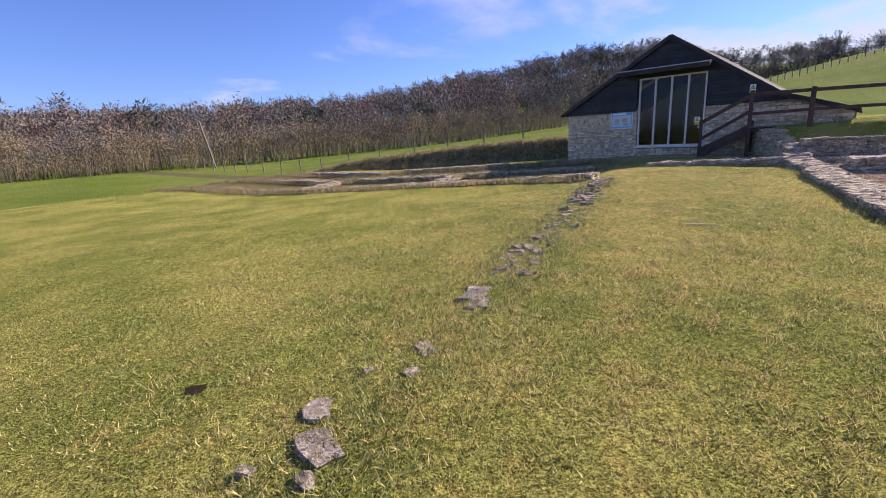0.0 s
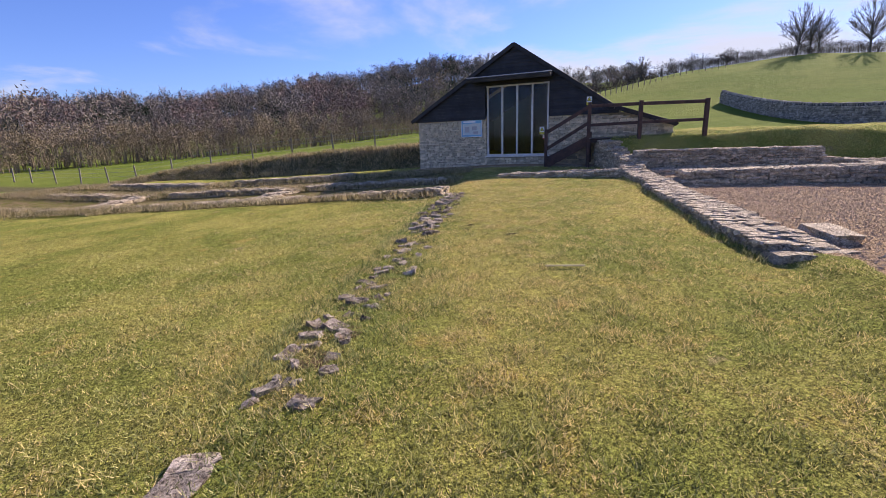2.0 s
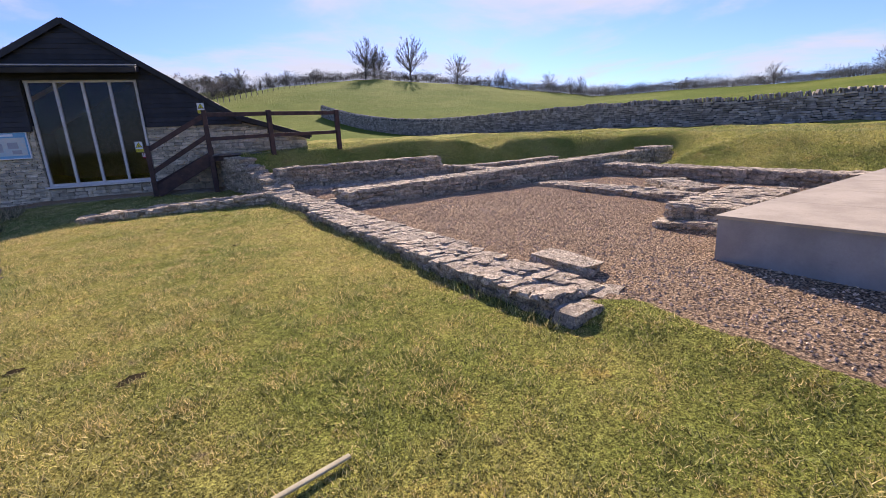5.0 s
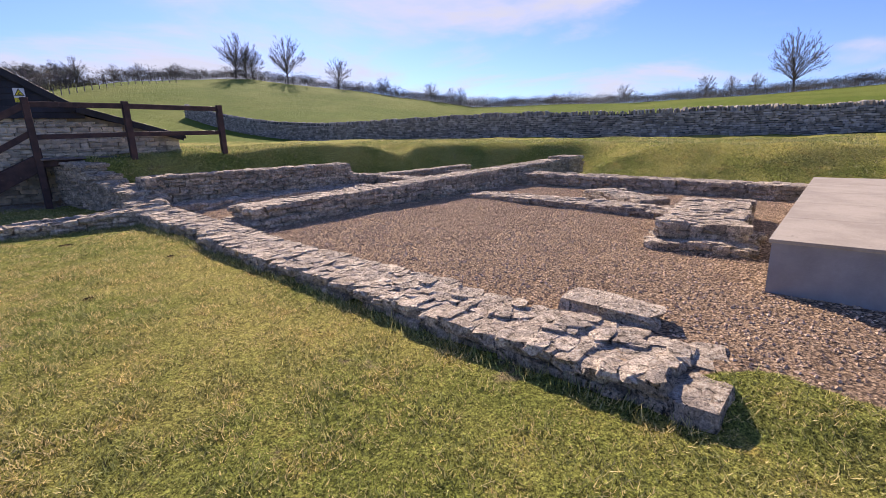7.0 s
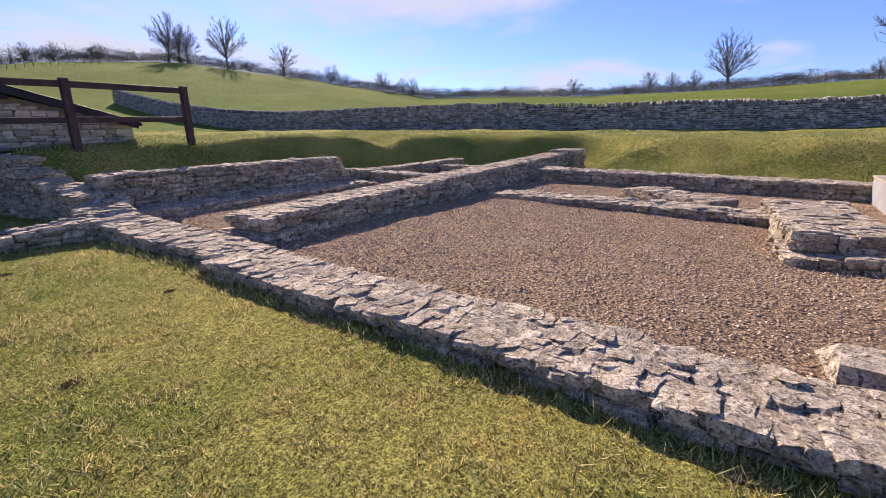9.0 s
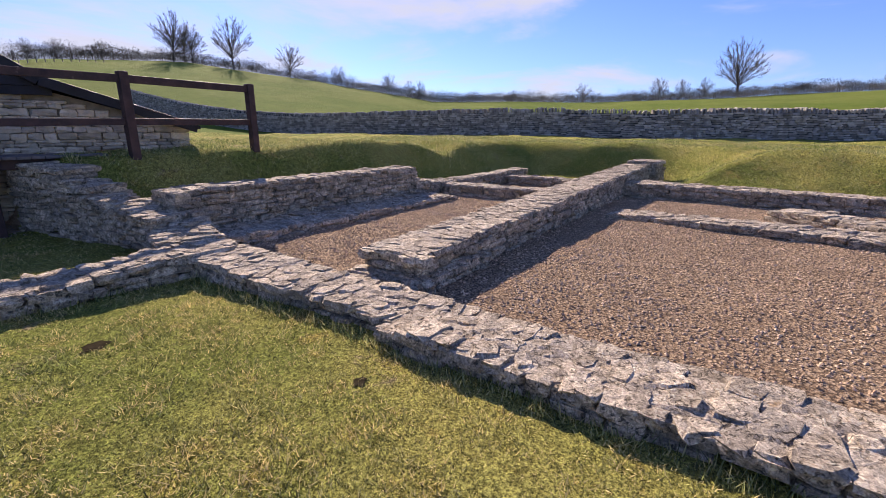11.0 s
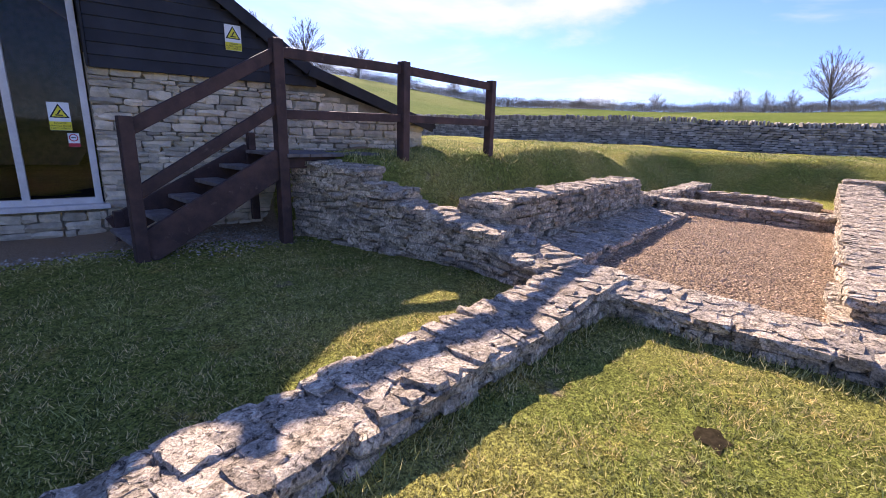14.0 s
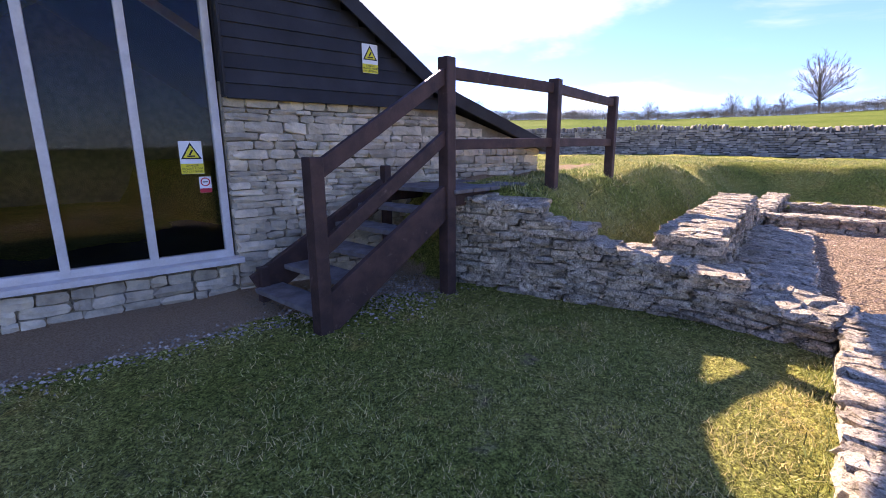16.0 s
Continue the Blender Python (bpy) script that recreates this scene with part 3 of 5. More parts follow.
def ruins():
    ruin_wall("kerb_wall", S(0.36, 0.12), S(0.34, 5.9), 0.62, 0.385, 0.50, "low weathered limestone wall footing between lawn and gravel", 11, 0.09, 0.035)
    ruin_wall("kerb_wall", S(0.42, 5.75), S(0.32, 8.45), 0.56, 0.50, 0.60, "low limestone footing stepping up to a wall junction", 12, 0.09, 0.03)
    ruin_wall("cross_wall", S(-3.45, 8.75), S(0.45, 8.62), 0.48, 0.55, 0.66, "low ragged limestone wall footing across the turf", 13, 0.08, 0.035)
    ruin_wall("thick_wall", S(0.95, 6.58), S(11.5, 6.55), 0.62, 0.72, 0.93, "thick flat-topped limestone wall standing in gravel", 14, 0.085, 0.012)
    ruin_wall("wall_footing", S(0.86, 6.56), S(2.0, 6.56), 0.80, 0.53, 0.53, "projecting stone footing at the end of the thick wall", 15, 0.08, 0.02)
    ruin_wall("end_pier", S(11.3, 6.45), S(12.1, 6.4), 0.72, 1.0, 1.0, "square limestone block at the far end of the wall", 16, 0.09, 0.01)
    ruin_wall("tall_ruin_wall", S(0.62, 10.05), S(5.6, 10.15), 0.50, 1.10, 1.08, "waist-high coursed limestone ruin wall against the bank", 17, 0.075, 0.035)
    ruin_wall("stepped_footing", S(0.6, 9.48), S(5.9, 9.5), 0.85, 0.56, 0.52, "sloping rubble footing below the ruin wall", 18, 0.08, 0.05, batter=0.12)
    ruin_wall("rear_wall", S(5.6, 10.1), S(7.2, 10.0), 0.45, 0.78, 0.66, "low stub of limestone walling", 19, 0.085, 0.04)
    ruin_wall("rear_wall", S(6.7, 6.9), S(6.65, 9.7), 0.40, 0.64, 0.66, "low limestone cross wall in gravel", 20, 0.085, 0.02)
    ruin_wall("rear_wall", S(7.1, 9.9), S(10.6, 9.75), 0.36, 0.70, 0.74, "low limestone wall edging a gravel bay", 21, 0.085, 0.02)
    ruin_wall("rear_wall", S(9.3, 7.2), S(9.4, 9.4), 0.40, 0.60, 0.62, "scattered row of low footing stones", 22, 0.085, 0.06)
    ruin_wall("east_wall", S(8.75, 6.25), S(8.5, -0.5), 0.55, 0.70, 0.62, "low dark limestone wall at the foot of the grass bank", 23, 0.09, 0.025)
    ruin_wall("inner_wall", S(5.95, 5.75), S(5.3, 1.3), 0.55, 0.47, 0.50, "low limestone footing across the gravel floor", 24, 0.09, 0.035)
    ruin_wall("inner_wall", S(7.05, 3.4), S(5.9, 1.9), 0.5, 0.55, 0.55, "short low run of footing stones", 25, 0.09, 0.04)
    ruin_wall("stub_wall", S(3.55, 0.72), S(5.9, 0.95), 0.85, 0.63, 0.62, "broad broken limestone wall stub in gravel", 26, 0.095, 0.04)
    ruin_wall("stub_footing", S(3.3, 0.68), S(4.2, 0.75), 1.05, 0.45, 0.45, "ragged footing stones under the wall stub", 27, 0.09, 0.05)
    # retaining wall that climbs from the junction to the deck
    for i, (d0, a0, d1, a1, w, z0, z1) in enumerate(((0.30, 8.9, 0.50, 9.7, 0.62, 0.66, 0.78), (0.48, 9.6, 0.36, 10.5, 0.58, 0.86, 0.93), (0.36, 10.35, 0.22, 10.95, 0.52, 0.96, 1.06), (0.24, 10.85, 0.12, 11.4, 0.5, 1.14, 1.28), (0.14, 11.3, -0.12, 12.2, 0.46, 1.36, 1.42))):
        ruin_wall("retaining_wall", S(d0, a0), S(d1, a1), w, z0, z1, "stepped dry limestone retaining wall below the timber deck", 30 + i, 0.07, 0.05)
    # slabs by the kerb's end
    rng = random.Random(5)
    for d, a, z, ln, w, h, turn in ((0.93, 0.72, 0.43, 0.34, 0.72, 0.13, 0.05), (0.62, 0.02, 0.33, 0.34, 0.26, 0.14, 0.4), (0.2, -0.05, 0.31, 0.4, 0.3, 0.13, -0.2)):
        x, y = S(d, a)
        ob = new("loose_slab", FLAG[rng.randrange(12)])
        ob.matrix_basis = Matrix.Translation((x, y, z - h * 0.5)) @ rot("Z", math.atan2(DX[1], DX[0]) + turn) @ Matrix.Diagonal((ln, w, h * 1.5, 1))
        tagged(ob, "rough pale limestone slab lying beside the low wall", "stone")


ruins()


def stone_line():
    """Flush stones of a buried wall showing through the turf."""
    rng = random.Random(9)
    spots = []
    for a in np.arange(-6.4, 5.5, 0.13):
        dense = 0.05 if a < -3.2 else (0.85 if -2.9 < a < -1.1 or a > 1.2 else 0.38)
        for k in range(4):
            if rng.random() < dense * (0.55 if k in (0, 3) else 0.85):
                d = -3.86 - 0.055 * (a + 2.5) + (k - 1.5) * 0.13 + rng.gauss(0, 0.05)
                spots.append((d, a + rng.gauss(0, 0.06), rng.uniform(0.06, 0.16) * (1.6 if rng.random() < 0.18 else 1)))
    for d, a, s in spots:
        x, y = S(d, a)
        lift = 0.030 if a > 0.8 else 0.008
        ob = new("bedded_stone", SEAM[rng.randrange(12)])
        ob.matrix_basis = Matrix.Translation((x, y, zl(x, y) + lift * rng.uniform(0.0, 1.4) - 0.034)) @ rot("Z", rng.uniform(0, 6.3)) @ rot("X", rng.gauss(0, 0.13)) @ rot("Y", rng.gauss(0, 0.13)) @ Matrix.Diagonal((s * 1.25, s * rng.uniform(0.5, 0.95), 0.10, 1))
        tagged(ob, "grey lichened limestone bedded flush in turf", "stone", "stones of the buried wall line")
    for d, a, s in ((-3.75, -6.0, 0.3), (-4.0, -5.75, 0.24), (-3.93, -3.75, 0.36), (-3.8, -3.95, 0.3), (-3.95, -3.6, 0.25), (-3.8, -4.9, 0.2)):
        x, y = S(d, a)
        ob = new("bedded_stone", SEAM[rng.randrange(12)])
        ob.matrix_basis = Matrix.Translation((x, y, zl(x, y) - 0.034)) @ rot("Z", rng.uniform(0, 6.3)) @ Matrix.Diagonal((s * 0.95, s * 0.62, 0.10, 1))
        tagged(ob, "grey lichened limestone bedded flush in turf", "stone", "stones of the buried wall line")


stone_line()


def left_ruins():
    z = lambda d, a, h: zl(*S(d, a)) + h * 0.72
    for i, (d0, a0, d1, a1, h) in enumerate(((-4.6, 5.5, -8.2, 6.0, 0.26), (-8.6, 6.05, -12.2, 6.5, 0.25), (-12.6, 6.5, -15.5, 6.9, 0.22), (-16.0, 6.95, -19.0, 7.3, 0.2), (-20, 7.4, -24, 7.9, 0.18), (-25, 8.0, -29, 8.4, 0.18),
                                            (-5.2, 9.0, -10.0, 9.4, 0.25), (-11.2, 9.4, -16, 9.9, 0.25), (-18, 10.2, -23, 10.8, 0.2), (-9.5, 11.8, -15.0, 12.4, 0.3), (-16.5, 12.4, -22.5, 13.4, 0.3), (-10.5, 6.5, -10.7, 9.3, 0.2), (-17.2, 7.4, -17.5, 10.0, 0.2))):
        ruin_wall("low_ruin_wall", S(d0, a0), S(d1, a1), 0.5, z(d0, a0, h), z(d1, a1, h), "low grass-capped limestone ruin footing beyond the lawn", 60 + i, 0.09, 0.06, limit=70, length=0.34)


left_ruins()


# ---- the barn ----
def fp(u, v=0.0, z=0.0):
    """A point of the barn: u along the gable wall, v behind it."""
    return Vector((FAC_P[0] + u * FAC_U[0] + v * FAC_N[0], FAC_P[1] + u * FAC_U[1] + v * FAC_N[1], z))


FAC_A = math.atan2(FAC_U[1], FAC_U[0])


def fpose(u, v, z):
    return Matrix.Translation(fp(u, v, z)) @ rot("Z", FAC_A)


def extrude_uz(name, pts, v0, v1, mat, parent):
    n = len(pts)
    verts = [fp(u, v0, z) for u, z in pts] + [fp(u, v1, z) for u, z in pts]
    faces = [list(range(n)), list(range(2 * n - 1, n - 1, -1))] + [[i, n + i, n + (i + 1) % n, (i + 1) % n] for i in range(n)]
    ob = from_arrays(name, verts, faces, mat, parent)
    return ob


APEX = (-1.32, 5.07)


def roof_z(u):
    if u <= APEX[0]:
        return APEX[1] - (APEX[0] - u) * 0.590
    if u <= 2.45:
        return APEX[1] - (u - APEX[0]) * 0.668
    return APEX[1] - 3.77 * 0.668 - (u - 2.45) * 0.33


def barn():
    b = tagged(new("barn"), "limestone barn with black weatherboarded gable and tall window", "building")
    b.location = fp(-1, 3, 0.3)
    base = b.matrix_basis.inverted()

    def own(ob):
        ob.matrix_parent_inverse = base
        return ob
    b_parent = b
    bpy.context.view_layer.update()
    # stone cores, left and right of the window, below it, and the long walls
    left = own(extrude_uz("wall", [(-5.62, 0.0), (-2.52, 0.0), (-2.52, 2.50), (-5.62, 2.50)], 0.06, 0.45, M["barn_core"], b))
    sill_wall = own(extrude_uz("wall", [(-2.52, 0.0), (0.05, 0.0), (0.05, 0.85), (-2.52, 0.85)], 0.06, 0.45, M["barn_core"], b))
    right = own(extrude_uz("wall", [(0.05, 0.0), (4.35, 0.0), (4.35, 1.92), (2.45, 2.44), (2.35, 2.50), (0.05, 2.50)], 0.06, 0.45, M["barn_core"], b))
    own(extrude_uz("wall", [(-5.62, 0.0), (-5.2, 0.0), (-5.2, 2.6), (-5.62, 2.45)], 0.45, 9.0, M["barn_core"], b))
    own(extrude_uz("wall", [(3.95, 0.0), (4.35, 0.0), (4.35, 1.9), (3.95, 2.0)], 0.45, 9.0, M["barn_core"], b))
    own(extrude_uz("wall", [(-5.62, 0.0), (4.35, 0.0), (4.35, 1.9), (2.45, 2.5), (APEX[0], 5.0), (-5.62, 2.45)], 9.0, 9.3, M["barn_core"], b))
    # backing and floor coloured near-black, as the shaded room behind the panes
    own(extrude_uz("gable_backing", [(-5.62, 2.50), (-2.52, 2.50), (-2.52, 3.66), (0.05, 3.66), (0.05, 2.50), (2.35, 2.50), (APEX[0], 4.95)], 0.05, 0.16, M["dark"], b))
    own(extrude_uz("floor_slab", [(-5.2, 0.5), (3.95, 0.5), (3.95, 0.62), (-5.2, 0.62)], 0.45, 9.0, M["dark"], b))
    # roof slopes
    own(extrude_uz("roof", [(-5.95, roof_z(-5.95) + 0.02), (APEX[0], APEX[1] + 0.0), (APEX[0], APEX[1] + 0.06), (-5.95, roof_z(-5.95) + 0.07)], -0.16, 9.5, M["slate"], b))
    own(extrude_uz("roof", [(APEX[0] + 0.005, APEX[1]), (2.45, roof_z(2.45)), (4.55, roof_z(4.55)), (4.55, roof_z(4.55) + 0.06), (2.45, roof_z(2.45) + 0.06), (APEX[0] + 0.005, APEX[1] + 0.06)], -0.16, 9.5, M["slate"], b))
    # verge boards
    for u0, u1 in ((-5.9, APEX[0]), (APEX[0], 2.45), (2.45, 4.5)):
        own(bar("verge_board", fp(u0, -0.17, roof_z(u0) + 0.0), fp(u1, -0.17, roof_z(u1) + 0.0), 0.03, 0.15, M["boards"], b))
    # weatherboards
    z, h = 2.36, 0.128
    k = 0
    while z < 4.95:
        zc = z + h / 2
        ul = max(-5.72, APEX[0] - (APEX[1] - zc) / 0.590 + 0.06)
        ur = min(APEX[0] + (APEX[1] - zc) / 0.668 - 0.06, 4.2)
        runs = [(ul, -2.56), (0.09, ur)] if z < 3.60 else [(ul, ur)]
        for u0, u1 in runs:
            if u1 - u0 > 0.05:
                bo = bmesh.new()
                add_box(bo, fpose((u0 + u1) / 2, -0.055 - 0.002 * (k % 3), zc) @ rot("X", radians(-6)), u1 - u0, 0.022, h + 0.02, 0.004)
                own(part("weatherboard", bo, M["boards"], b))
        z += h
        k += 1
    own(block("corner_board", fpose(0.075, -0.03, 3.0), 0.025, 0.12, 1.28, M["boards"], b))
    own(block("corner_board", fpose(-2.545, -0.03, 3.0), 0.025, 0.12, 1.28, M["boards"], b))
    # canopy over the window
    cy = own(part("canopy", add_box(bmesh.new(), fpose(-1.44, -0.33, 3.86) @ rot("X", radians(10)), 3.3, 0.62, 0.14, 0.01), M["boards"], b))
    own(block("canopy_edge", fpose(-1.44, -0.60, 3.93) @ rot("X", radians(10)), 3.36, 0.09, 0.035, M["lead"], b, label="grey lead flashing"))
    # face stones of the gable wall
    rng = random.Random(21)

    def face(u0, u1, z0, ztop):
        z = z0
        while True:
            h = rng.choice((0.045, 0.06, 0.075, 0.10)) * rng.uniform(0.9, 1.15)
            if z + h * 0.6 > max(ztop(u0), ztop(u1), ztop((u0 + u1) / 2)):
                break
            u = u0 - rng.uniform(0, 0.08)
            while u < u1 - 0.03:
                w = rng.uniform(0.09, 0.33) * (0.8 + h * 3)
                w = min(w, u1 - u)
                uc = max(u0 + w / 2, u + w / 2)
                if z + h * 0.8 < ztop(uc):
                    g = zl(*fp(uc, -0.05).xy) - 0.1
                    if z + h > g:
                        yield fpose(uc, 0.075 + rng.gauss(0, 0.008), z + h / 2) @ rot("Y", rng.gauss(0, 0.025)) @ Matrix.Diagonal((w * 1.0, 0.16 + rng.uniform(-0.012, 0.012), h * 1.02, 1))
                u += w
            z += h
    rtop = lambda u: 2.37 if u < 2.40 else 2.37 - (u - 2.40) * 0.245
    for wall, args in ((left, (-5.66, -2.52, 0.15, lambda u: 2.42)), (sill_wall, (-2.52, 0.05, 0.3, lambda u: 0.84)), (right, (0.06, 4.40, 0.45, rtop))):
        ps = list(face(*args))
        if wall is right:
            near = [m for m in ps if m.translation.z > 0.5]
            rng.shuffle(near)
            stones_in(wall, near[:330], BARN)
            rest = near[330:]
        else:
            stones_in(wall, ps[:300], BARN)
            rest = ps[300:]
        if rest:
            j = joined_stones("rubble", rest, M["barn_stone"], wall)
    # left flank facing the bank
    ps = []
    for z in np.arange(0.1, 2.35, 0.1):
        v = 0.1
        while v < 2.5:
            w = rng.uniform(0.15, 0.38)
            ps.append(Matrix.Translation(fp(-5.61, v + w / 2, z)) @ rot("Z", FAC_A + math.pi / 2) @ Matrix.Diagonal((w * 0.97, 0.14, 0.097, 1)))
            v += w
    joined_stones("flank_rubble", ps, M["barn_stone"], b).matrix_parent_inverse = base
    # window
    win = own(block("window_sill", fpose(-1.235, 0.02, 0.865), 2.66, 0.22, 0.05, M["white"], b))
    for u in (-2.46, -1.85, -1.235, -0.62, 0.0):
        own(block("mullion" if -2.4 < u < -0.1 else "window_jamb", fpose(u, 0.09, 2.25), 0.066, 0.09, 2.72, M["white"], b, 0.006))
    own(block("window_head", fpose(-1.235, 0.09, 3.62), 2.54, 0.09, 0.07, M["white"], b, 0.006))
    own(block("window_rail", fpose(-1.235, 0.09, 0.92), 2.54, 0.085, 0.07, M["white"], b, 0.006))
    for u in (-2.155, -1.54, -0.93, -0.31):
        g = own(block("pane", fpose(u, 0.10, 2.27), 0.56, 0.008, 2.68, M["glass"], b, 0))
        g.visible_shadow = False
    # inside: pale rafters
    for i, v in enumerate((1.6, 3.4)):
        own(bar("rafter", fp(-1.3, v, 4.75), fp(2.0, v, 2.75), 0.07, 0.13, M["pine"], b))
        own(bar("rafter", fp(-1.3, v, 4.75), fp(-5.0, v, 2.75), 0.07, 0.13, M["pine"], b))
    return b


def stones_in(wall, ps, meshes):
    """Stones as parts of a wall that hangs under an Empty."""
    for i, m in enumerate(ps):
        ob = new("stone", meshes[i % len(meshes)])
        ob.parent = wall
        ob.matrix_basis = m


barn()


# ---- stairs, deck and rail ----
def fence_and_stairs():
    st = tagged(new("timber_stairs"), "dark brown timber steps with handrail up to a deck", "stairs")
    n0 = Vector((9.32, 16.95, 0.55))
    p1 = Vector((10.56, 16.19, 0.60))
    run = (p1 - n0)
    run.z = 0
    ex = run.normalized()
    ey = Vector((-ex.y, ex.x, 0))
    wd = 1.02
    T = M["timber"]
    ang = math.atan2(ex.y, ex.x)
    up = lambda v, z: Vector((v.x, v.y, z))
    P = lambda p, s, z0, z1, label="": block("post", Matrix.Translation((p.x, p.y, (z0 + z1) / 2)) @ rot("Z", ang), s, s, z1 - z0, T, st, 0.012)
    P(n0, 0.115, 0.40, 1.84)
    P(p1, 0.12, 0.45, 2.70)
    bk = p1 + ey * wd + ex * 0.12
    P(bk, 0.09, 0.6, 1.72)
    b0 = n0 + ey * wd * 0.98 + ex * 0.05
    P(b0, 0.09, 0.42, 0.86)
    off = -ey * 0.0
    bar("stringer", up(n0 + ex * 0.02, 0.62), up(p1 + ex * 0.0, 1.42), 0.06, 0.30, T, st)
    bar("stringer", up(n0 + ey * wd, 0.66), up(p1 + ey * wd + ex * 0.1, 1.45), 0.06, 0.28, T, st)
    bar("handrail", up(n0 - ey * 0.0, 1.72), up(p1, 2.56), 0.055, 0.125, T, st)
    bar("mid_rail", up(n0, 1.14), up(p1, 2.02), 0.05, 0.115, T, st)
    for i in range(5):
        s = (i + 0.1) / 5.0
        c = n0 + ex * (run.length * s * 1.02 + 0.06) + ey * wd * 0.5
        block("tread", Matrix.Translation(up(c, 0.66 + 0.165 * i)) @ rot("Z", ang), 0.27, wd - 0.07, 0.045, M["tread"], st, 0.008, "worn grey wooden tread")
    # deck
    dk = tagged(new("timber_deck"), "weathered timber deck boards beside the barn wall", "deck")
    q = p1 + ex * 0.02
    for i in range(9):
        c = q + ex * (0.08 + 0.145 * i) + ey * (0.47 + 0.01 * (i % 2))
        block("deck_board", Matrix.Translation(up(c, 1.485)) @ rot("Z", ang), 0.138, 1.10, 0.04, M["tread"], dk, 0.006)
    for t in (0.06, 0.95):
        bar("joist", up(q + ey * t, 1.40), up(q + ex * 1.35 + ey * t, 1.40), 0.06, 0.13, T, dk)
    # rail
    rl = tagged(new("timber_fence"), "dark brown post and two-rail timber fence on the bank", "fence")
    p2, p3 = Vector((11.83, 15.15, 0)), Vector((13.62, 14.2, 0))
    for p, z0, z1 in ((p2, 0.8, 2.66), (p3, 0.8, 2.64)):
        block("post", Matrix.Translation((p.x, p.y, (z0 + z1) / 2)) @ rot("Z", ang + 0.1), 0.125, 0.125, z1 - z0, T, rl, 0.012)
    for a, bq, z0, z1, h in ((p1, p2, 2.57, 2.56, 0.11), (p2, p3, 2.56, 2.55, 0.11), (p1, p2, 1.93, 1.96, 0.10), (p2, p3, 1.96, 1.98, 0.10)):
        bar("rail", up(a, z0), up(bq, z1), 0.05, h, T, rl)


fence_and_stairs()


# ---- signs ----
def letters(text, size, m, mat, parent):
    cu = bpy.data.curves.new("lettering", "FONT")
    cu.body, cu.size, cu.align_x, cu.extrude = text, size, "CENTER", 0.0006
    tmp = bpy.data.objects.new("tmp", cu)
    scene.collection.objects.link(tmp)
    bpy.context.view_layer.update()
    me = bpy.data.meshes.new_from_object(tmp.evaluated_get(bpy.context.evaluated_depsgraph_get()))
    bpy.data.objects.remove(tmp)
    me.materials.clear()
    me.materials.append(mat)
    ob = new("lettering", me)
    ob.parent = parent
    ob.matrix_basis = m
    return ob


def flat(name, pts, m, mat, parent, t=0.002):
    n = len(pts)
    v = [m @ Vector((x, y, 0)) for x, y in pts] + [m @ Vector((x, y, t)) for x, y in pts]
    return from_arrays(name, v, [list(range(n - 1, -1, -1)), list(range(n, 2 * n))] + [[i, (i + 1) % n, n + (i + 1) % n, n + i] for i in range(n)], mat, parent)


def rect(cx, cy, w, h):
    return [(cx - w / 2, cy - h / 2), (cx + w / 2, cy - h / 2), (cx + w / 2, cy + h / 2), (cx - w / 2, cy + h / 2)]


def danger_sign(u, v, z, label, w=0.185, h=0.29):
    m = fpose(u, v, z) @ rot("X", math.pi / 2)
    s = tagged(new("warning_sign"), label, "sign", "fragile roof warning signs")
    flat("plate", rect(0, 0, w, h), m, M["sign_white"], s, 0.003)
    up = lambda k: m @ Matrix.Translation((0, 0, 0.003 + 0.0012 * k))
    tri = lambda r: [(-0.866 * r, -0.5 * r), (0.866 * r, -0.5 * r), (0, r)]
    off = Matrix.Translation((0, 0.035, 0))
    flat("triangle", tri(0.098), up(0) @ off, M["black"], s, 0.001)
    flat("triangle", tri(0.074), up(1) @ off, M["yellow"], s, 0.001)
    flat("pictogram", rect(0.0, -0.022, 0.062, 0.012), up(2) @ off, M["black"], s, 0.001)
    flat("pictogram", [(-0.02, -0.012), (-0.004, -0.012), (0.022, 0.03), (0.008, 0.034)], up(2) @ off, M["black"], s, 0.001)
    flat("band", rect(0, -0.098, w, h - 0.2), up(0), M["yellow"], s, 0.001)
    for i, t in enumerate(("DANGER", "FRAGILE ROOF", "NO CLIMBING")):
        letters(t, 0.026, up(1) @ Matrix.Translation((0, -0.079 - 0.026 * i, 0)), M["black"], s)


danger_sign(1.54, -0.085, 2.83, "yellow and white fragile roof warning sign on black boards")
danger_sign(-0.23, 0.085, 1.83, "yellow and white fragile roof warning sign on window glass")


def no_smoking():
    m = fpose(-0.14, 0.085, 1.585) @ rot("X", math.pi / 2)
    s = tagged(new("prohibition_sign"), "small red and white prohibition sign on window glass", "sign")
    flat("plate", rect(0, 0, 0.10, 0.145), m, M["sign_white"], s, 0.003)
    up = lambda k: m @ Matrix.Translation((0, 0.025, 0.003 + 0.0012 * k))
    circ = lambda r: [(r * math.cos(i * math.pi / 10), r * math.sin(i * math.pi / 10)) for i in range(20)]
    flat("ring", circ(0.04), up(0), M["red"], s, 0.001)
    flat("ring", circ(0.03), up(1), M["sign_white"], s, 0.001)
    flat("pictogram", rect(0, 0, 0.045, 0.009), up(2), M["black"], s, 0.001)
    flat("band", rect(0, -0.078, 0.1, 0.038), up(0), M["red"], s, 0.001)


no_smoking()


